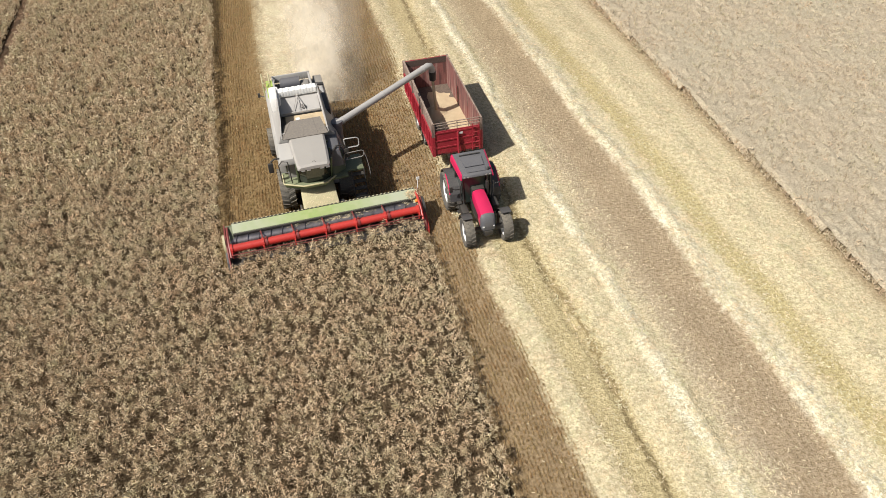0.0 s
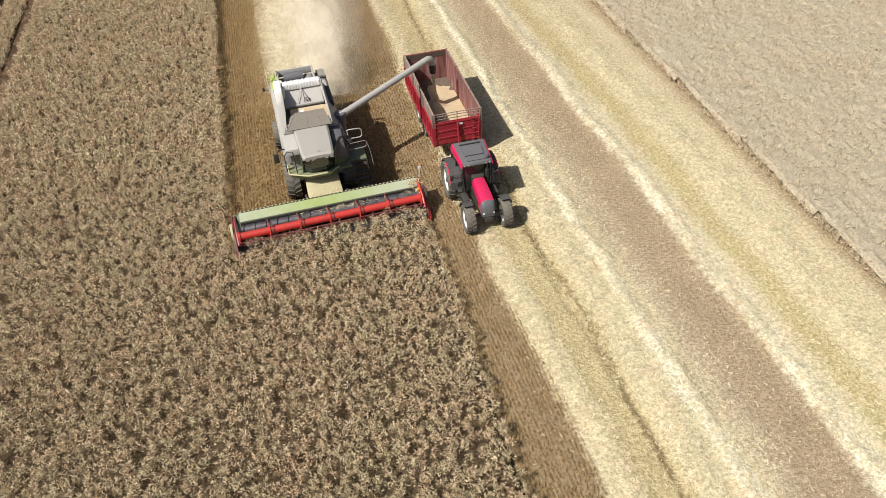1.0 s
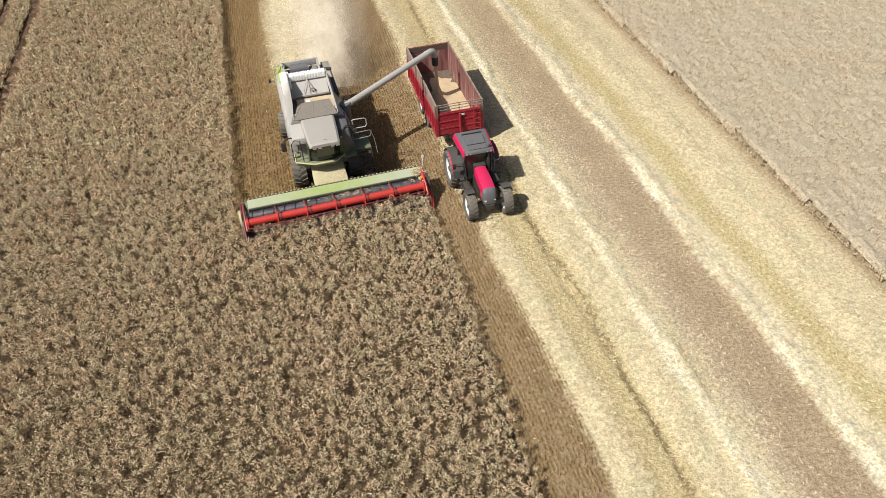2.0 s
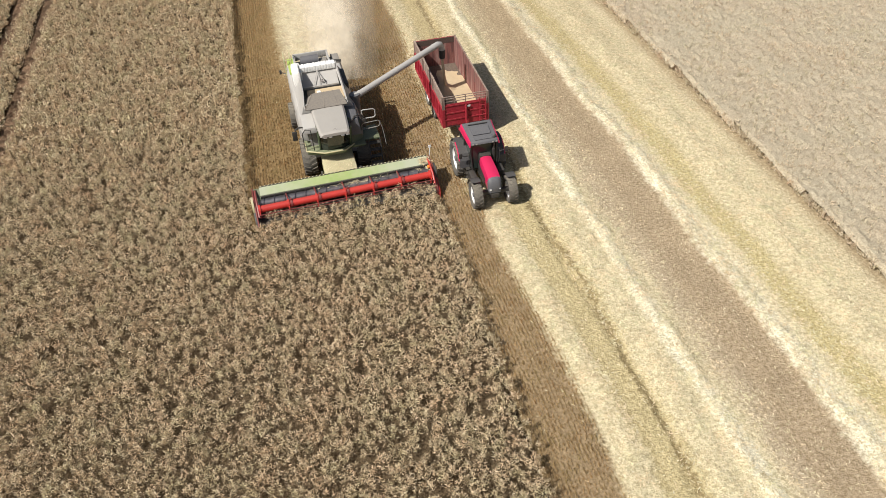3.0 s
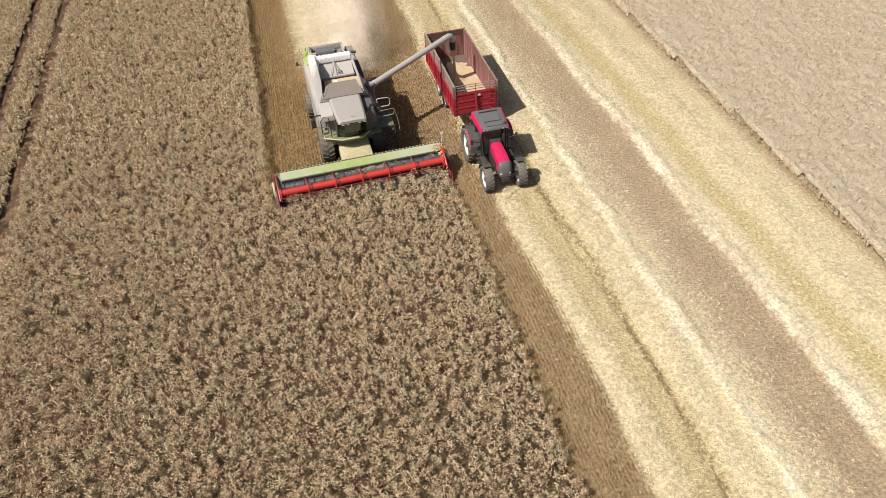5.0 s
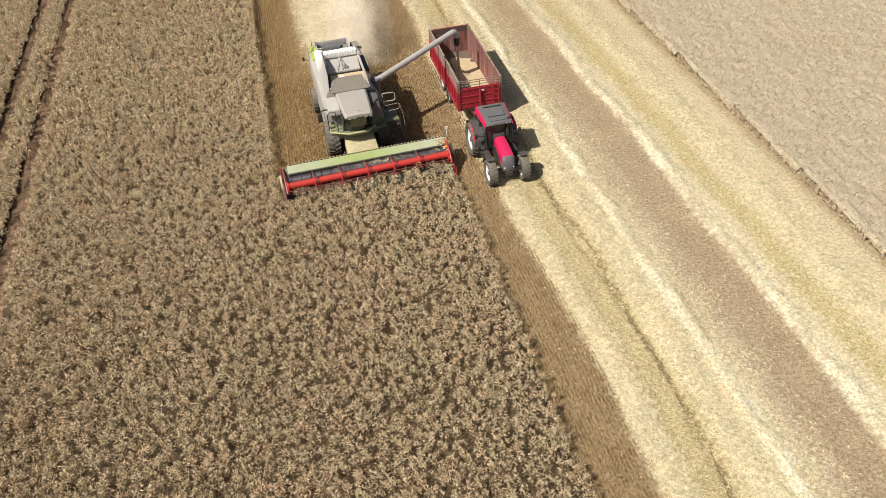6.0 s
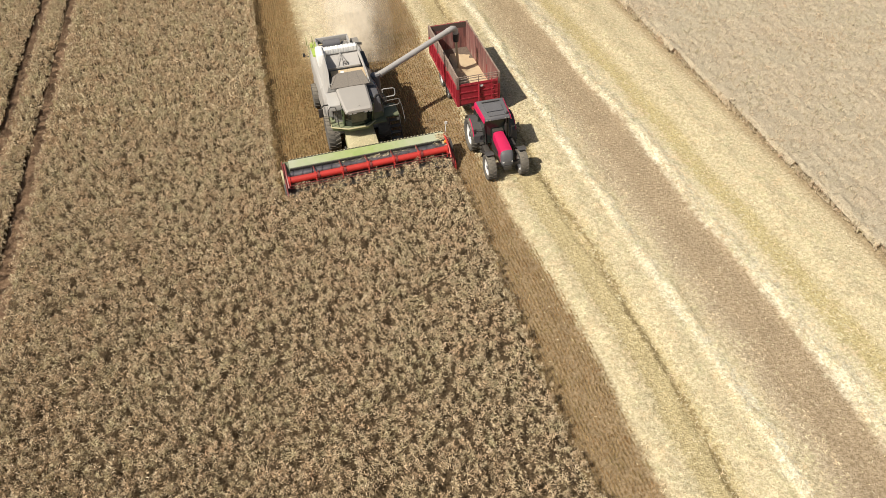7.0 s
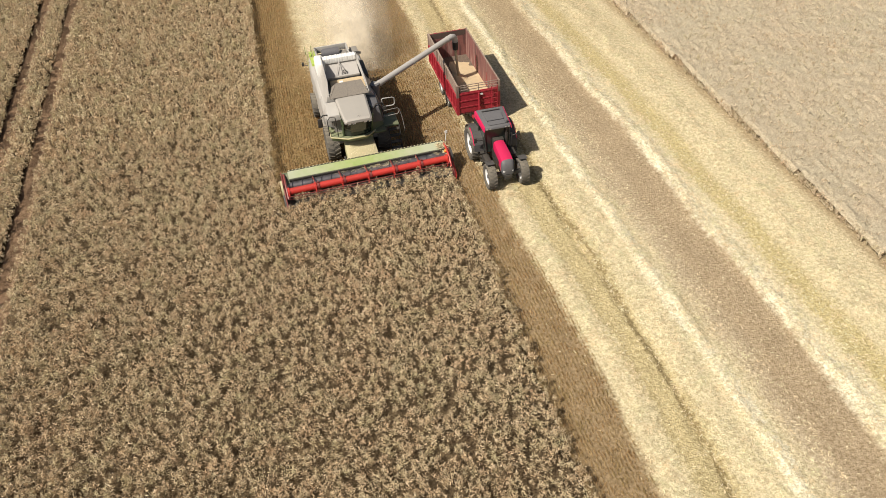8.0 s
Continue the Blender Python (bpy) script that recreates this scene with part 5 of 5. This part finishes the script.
    # drawbar
    bm = bmesh.new()
    for s in (-1, 1):
        solid(bm, [(s * 0.5, F + 0.4, 0.62), (s * 0.4, F + 0.4, 0.62), (s * 0.03, F - 1.75, 0.5), (s * 0.12, F - 1.75, 0.5)],
              [(s * 0.5, F + 0.4, 0.78), (s * 0.4, F + 0.4, 0.78), (s * 0.03, F - 1.75, 0.62), (s * 0.12, F - 1.75, 0.62)])
    add("drawbar", bm, M_TRAIL, "red drawbar")
    # tandem axles
    bm = bmesh.new()
    for y in (-0.8, 0.7):
        box(bm, -0.95, 0.95, y - 0.06, y + 0.06, 0.44, 0.58)
    box(bm, -0.6, -0.45, -1.0, 0.9, 0.5, 0.66)
    box(bm, 0.45, 0.6, -1.0, 0.9, 0.5, 0.66)
    add("axles", bm, M_DARK)
    for s in (-1, 1):
        for y in (-0.8, 0.7):
            wheel(t, "wheel", s * 1.02, y, 0.51, 0.42, 0.33, s, 26)


build_trailer()


def build_trailer_grain():
    """The load: a sloping heap with a cone under the spout."""
    bm = bmesh.new()
    nx, ny = 20, 48
    m = pose(*TRAILER_AT, 0, 0, TRAILER_TURN)
    sp = m.inverted() @ SPOUT
    grid = []
    for j in range(ny + 1):
        row = []
        for i in range(nx + 1):
            x, y = -1.165 + 2.33 * i / nx, -3.38 + 6.66 * j / ny
            d = math.hypot(x - sp.x, y - sp.y)
            z = max(1.10 - 0.04 * y + 0.05 * math.cos(x * 2) - 0.5 * max(0, -0.15 - x), 1.62 - 0.72 * d) + 0.03 * noise.noise((x * 3, y * 3, 1)) - 0.10 * max(0, abs(y) - 2.2)
            row.append(bm.verts.new(m @ Vector((x, y, max(z, 0.98)))))
        grid.append(row)
    for j in range(ny):
        for i in range(nx):
            bm.faces.new((grid[j][i], grid[j][i + 1], grid[j + 1][i + 1], grid[j + 1][i]))
    r = bmesh.ops.extrude_edge_only(bm, edges=[e for e in bm.edges if e.is_boundary])
    for v in r["geom"]:
        if isinstance(v, bmesh.types.BMVert):
            v.co.z = 0.93
    tagged(part("grain_heap", bm, M_GRAIN, None, "", True), "heap of golden wheat grain filling the trailer floor", "grain", kind="stuff")
    bm = bmesh.new()
    top = SPOUT + Vector((0, 0, -0.9))
    tube(bm, [top + Vector((0.0, 0.0, 0.1)), top + Vector((0.02, -0.02, -0.5)), top + Vector((0.05, -0.08, -1.1)), top + Vector((0.08, -0.16, -1.75))], 0.075, 12)
    tagged(part("grain_stream", bm, M_GRAIN, None, "", True), "stream of grain pouring onto the heap", "grain", kind="stuff")


build_trailer_grain()


# ---- crops, stubble and straw ----
def edge_drop(x, y):
    """Plants stand fuller along the old edge and lower along the fresh cut."""
    left = np.clip(1 - np.abs(x + 5.0) / 0.5, 0, 1) * (y > -0.5)
    right = np.clip(1 - np.abs(x - 4.4) / 0.45, 0, 1) * (y < -1.5)
    return 1.0 + 0.10 * left - 0.16 * right


def tuft_height(x, y):
    """How high the plants bunch up, from 0 to 1: tufts, drill rows and wide swells."""
    rows = value_noise(x, y * 0.3, 0.24, 34)
    return 0.46 * value_noise(x, y, 0.25, 32) + 0.18 * value_noise(x, y, 1.0, 33) + 0.36 * rows


def crop_quads(x, y, top, rng, ears, size=1.0, broad=1.0, nod=2):
    """Plants as bouquets: stalks that fan out from one foot, with ears nodding outwards, nod in every five. x, y: the feet."""
    n = len(x)
    z = top * (0.32 + 1.08 * (0.7 * tuft_height(x, y) + 0.3 * rng.rand(n))) * edge_drop(x, y)
    wide = (0.10 + 0.10 * rng.rand(n)) * size
    drift = rng.randn(n, 2) * 0.05
    out = []
    for k in range(ears):
        a = rng.rand(n) * math.tau
        r = np.sqrt(rng.rand(n))
        way = np.stack([np.cos(a), np.sin(a)], -1) * (r * wide)[:, None] + drift
        tall = z * (1.02 - 0.34 * r * r + 0.10 * rng.randn(n))
        foot = np.stack([x + 0.25 * way[:, 0], y + 0.25 * way[:, 1], 0.5 * z], -1)
        head = np.stack([x + way[:, 0], y + way[:, 1], tall], -1)
        if k % 5 < 5 - nod:
            out.append(blade_quads(foot, head, (0.011 + 0.011 * rng.rand(n)) * broad, rng, 0.25, 0.2))
        else:
            bow = np.stack([np.cos(a), np.sin(a), 1.25 - 1.3 * rng.rand(n)], -1) + 0.5 * rng.randn(n, 3)
            bow *= ((0.034 + 0.034 * rng.rand(n)) * size)[:, None]
            out.append(blade_quads(head - bow * 0.4, head + bow, (0.016 + 0.012 * rng.rand(n)) * 1.15 * broad, rng, 0.5, 0.24))
    return np.concatenate(out)


def build_crop(name, label, area, gaps, spacing, top, material, seed, ears=10, size=1.0, fill=1.0, broad=1.0, nod=2):
    """Plants on a loose grid, crowded along the drill rows."""
    rng = np.random.RandomState(seed)
    x0, x1, y0, y1 = area
    gx, gy = np.meshgrid(np.arange(x0, x1, spacing), np.arange(y0, y1, spacing))
    x = gx.ravel() + rng.randn(gx.size) * 0.27 * spacing
    y = gy.ravel() + (np.arange(gx.size) % 2) * spacing * 0.5 + rng.randn(gx.size) * 0.27 * spacing
    keep = gaps(x, y) & (rng.rand(x.size) < fill)
    q = crop_quads(x[keep], y[keep], top, rng, ears, size, broad, nod)
    return tagged(quads_mesh(name, q, material), label, "crop", kind="stuff")


TRAMS = (-18.1, -20.2)


def left_gaps(x, y):
    wob = (value_noise(x, y, 0.5, 41) - 0.5) * 0.14
    keep = ((x < -4.85 + wob) | ((x < -4.5 + wob) & (y < -0.8)) | ((x < 4.45 + wob) & (y < -1.5 + wob * 0.6)))
    keep &= ~((x > -4.8) & (x < -3.95) & (y > -2.35 + wob))
    for c in TRAMS:
        keep &= np.abs(x - c + wob * 0.3) > 0.36
    # dense planting covers only the camera's view wedge, widening up the field
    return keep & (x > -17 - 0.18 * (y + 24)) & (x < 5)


def right_gaps(x, y):
    wob = (value_noise(x, y, 0.6, 42) - 0.5) * 0.14
    return (x + 0.033 * y > 21.2 + wob) & (np.abs(x - 37.2) > 0.16)


def brim_gaps(x, y):
    """The outermost plants of the pale crop."""
    return right_gaps(x, y) & (x + 0.033 * y < 22.2)


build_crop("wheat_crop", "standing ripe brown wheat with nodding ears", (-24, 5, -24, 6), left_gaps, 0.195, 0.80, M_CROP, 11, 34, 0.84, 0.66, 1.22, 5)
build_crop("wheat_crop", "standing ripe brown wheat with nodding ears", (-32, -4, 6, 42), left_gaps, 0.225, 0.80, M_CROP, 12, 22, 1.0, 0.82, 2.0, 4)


def rim_gaps(x, y):
    """The last drill rows beside the cut."""
    return left_gaps(x, y) & (x > -5.15) & (y > -0.8)


build_crop("wheat_crop", "standing ripe brown wheat along the cut edge", (-5.2, -4, -1, 42), rim_gaps, 0.14, 0.76, M_CROP, 17, 14, 0.8, 0.72, 1.5, 4)


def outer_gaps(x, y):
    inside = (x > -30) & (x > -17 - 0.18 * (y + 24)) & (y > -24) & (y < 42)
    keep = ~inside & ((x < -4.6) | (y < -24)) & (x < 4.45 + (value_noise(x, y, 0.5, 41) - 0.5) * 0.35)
    for c in TRAMS:
        keep &= np.abs(x - c) > 0.36
    return keep


# outside the view wedge the plants stand sparser and larger
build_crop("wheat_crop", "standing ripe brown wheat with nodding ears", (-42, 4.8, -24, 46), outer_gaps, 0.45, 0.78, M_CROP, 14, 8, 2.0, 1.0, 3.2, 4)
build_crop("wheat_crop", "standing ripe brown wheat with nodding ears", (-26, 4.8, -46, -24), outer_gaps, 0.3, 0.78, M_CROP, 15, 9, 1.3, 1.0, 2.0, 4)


def build_canopy(area, keep, height, material, label, seed, rough=1.0, step=0.22):
    """The dense layer of stalks and leaves below the ears, as one uneven sheet."""
    x0, x1, y0, y1 = area
    xs, ys = np.arange(x0, x1, step), np.arange(y0, y1, step * 1.18)
    gx, gy = np.meshgrid(xs, ys)
    gz = height(gx, gy) + rough * (0.16 * (value_noise(gx, gy, 0.3, seed) - 0.5) + 0.10 * (value_noise(gx, gy, 0.9, seed + 1) - 0.5))
    w = len(xs)
    ok = keep(gx, gy)
    faces = [(j * w + i, j * w + i + 1, (j + 1) * w + i + 1, (j + 1) * w + i) for j in range(len(ys) - 1) for i in range(w - 1)
             if ok[j, i] and ok[j, i + 1] and ok[j + 1, i] and ok[j + 1, i + 1]]
    me = bpy.data.meshes.new("wheat_canopy")
    me.from_pydata(np.stack([gx, gy, gz], -1).reshape(-1, 3).tolist(), [], faces)
    me.materials.append(material)
    bm = bmesh.new()
    bm.from_mesh(me)
    bmesh.ops.delete(bm, geom=[v for v in bm.verts if not v.link_faces], context="VERTS")
    bm.to_mesh(me)
    bm.free()
    tagged(new("wheat_canopy", me), label, "crop", kind="stuff")


build_canopy((20, 48, -20, 30), lambda x, y: x + 0.033 * y > 21.3, lambda x, y: 0.45 * np.clip((x + 0.033 * y - 21.1) / 0.45, 0.4, 1),
             M_CANOPY_PALE, "dense pale stalks below the ears", 61, 0.8)
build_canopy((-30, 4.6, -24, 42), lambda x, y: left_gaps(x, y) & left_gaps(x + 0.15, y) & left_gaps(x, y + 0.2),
             lambda x, y: (0.05 + 0.28 * tuft_height(x, y)) * edge_drop(x, y), M_CANOPY, "dense brown stalks below the ears, darkened for shade", 63, 0.45, 0.15)
build_canopy((-42, 4.7, -46, 46), outer_gaps, lambda x, y: 0.42 + 0 * x, M_CANOPY, "dense brown stalks below the ears, darkened for shade", 65, 1.6, 0.4)
build_crop("pale_wheat_crop", "paler ripe wheat standing beyond the straw bands", (20, 48, -20, 30), right_gaps, 0.26, 0.60, M_CROP_PALE, 13, 7, 1.25, 1.0, 2.2)
build_crop("pale_wheat_crop", "paler ripe wheat along the cut edge", (20, 23.2, -20, 30), brim_gaps, 0.22, 0.42, M_CROP_PALE, 16, 10, 1.0, 1.0, 2.0)


def build_stubble():
    """Cut stalks in drill rows, a tuft of short straws to each plant."""
    rng = np.random.RandomState(21)
    n = 150000
    x, y = -4.6 + rng.rand(n) * 11.6, -40 + rng.rand(n) * 76
    x = np.round(x / 0.155) * 0.155 + rng.randn(n) * 0.02 + (value_noise(x, y, 3.0, 22) - 0.5) * 0.12
    bx = band_x(x, y)
    swath = (np.abs(x) < 2.1) & (y > 13.5)
    keep = (bx < 6.75 + 0.7 * value_noise(x, y, 0.4, 26)) & ~((x < 4.5) & (y < -1.8)) & ~(swath & (rng.rand(n) < 0.8)) & (rng.rand(n) < 0.3 + value_noise(x, y, 0.35, 25))
    x, y = x[keep], y[keep]
    n = len(x)
    base = np.stack([x, y, np.full(n, -0.01)], -1)
    out = []
    for k in range(3):
        start = base + np.stack([rng.randn(n) * 0.012, rng.randn(n) * 0.035, np.zeros(n)], -1)
        tip = start + np.stack([rng.randn(n) * 0.02, rng.randn(n) * 0.03, (0.06 + 0.07 * rng.rand(n)) * np.where(x > 4.4, 0.8, 1.0)], -1)
        out.append(blade_quads(start, tip, 0.02 + 0.02 * rng.rand(n), rng, 0.2))
    tagged(quads_mesh("stubble", np.concatenate(out), M_STUBBLE), "short brown cut stubble in drill rows", "stubble", kind="stuff")


build_stubble()


def build_straw():
    """Loose chopped straw lying in the bands."""
    rng = np.random.RandomState(23)
    n = 620000
    x, y = -4.5 + rng.rand(n) * 25.8, -40 + rng.rand(n) * 76
    xx = band_x(x, y)
    p = np.full(n, 0.004)
    for a, b, v in ((7.0, 8.15, 0.85), (8.15, 9.3, 0.08), (9.3, 9.8, 0.3), (9.8, 11.3, 0.7), (11.3, 11.95, 1.0), (11.95, 12.8, 0.5), (12.8, 13.6, 0.2), (13.6, 15.6, 0.04), (15.6, 16.6, 1.0), (16.6, 17.2, 0.7), (17.2, 18.4, 0.3), (18.4, 21.0, 0.65), (21.0, 22.3, 0.3)):
        p = np.where((xx > a) & (xx < b), v, p)
    p = p * (1 - 0.45 * np.clip(y / 16, 0, 1))
    p = np.where((np.abs(xx - 0.9) < 2.1) & (y > 11.5), 0.8 * np.clip((y - 11.5) / 5, 0, 1) * np.clip((2.1 - np.abs(xx - 0.9)) / 1.1, 0, 1), p)
    p = np.where(x + 0.033 * y > 20.9, 0.12, p)
    keep = (rng.rand(n) < p * 0.8 * (0.3 + 1.1 * value_noise(x, y, 0.4, 24))) & ~((x < 4.5) & (y < -1.8))
    x, y = x[keep], y[keep]
    n = len(x)
    a = rng.rand(n) * math.tau
    ln = 0.05 + 0.11 * rng.rand(n)
    z = np.maximum(swath_height(x, y), 0) + 0.006 + 0.014 * rng.rand(n)
    base = np.stack([x, y, z], -1)
    tip = base + np.stack([np.cos(a) * ln, np.sin(a) * ln, (rng.rand(n) - 0.5) * 0.014], -1)
    d = tip - base
    side = np.stack([-d[:, 1], d[:, 0], np.zeros(n)], -1)
    side /= np.linalg.norm(side, axis=1, keepdims=True)
    w = side * (0.009 + 0.011 * rng.rand(n))[:, None]
    q = np.stack([base - w, base + w, tip + w, tip - w], 1)
    tagged(quads_mesh("straw_litter", q, M_STRAW), "loose pale straw lying in long bands", "straw", kind="stuff")


build_straw()
build_chaff()


# ---- dust blown out behind the combine ----
def build_dust():
    bm = bmesh.new()
    for k, y0 in enumerate((9.4, 11.0, 13.4, 16.8, 21.0, 26.0)):
        half = 2.4 + y0 * 0.07
        cx = 0.09 * y0
        n = 12
        rows = []
        for j in range(9):
            z = 0.05 + 4.3 * j / 8
            rows.append([bm.verts.new((cx + half * (2 * i / n - 1), y0 + 0.9 * z + 0.8 * noise.noise((i * 0.4, j * 0.5, k)), z)) for i in range(n + 1)])
        for a, b in zip(rows, rows[1:]):
            for i in range(n):
                bm.faces.new((a[i], a[i + 1], b[i + 1], b[i]))
    tagged(part("dust_cloud", bm, M_DUST, None, "", True), "pale dust drifting behind the combine", "dust", kind="stuff")


build_dust()
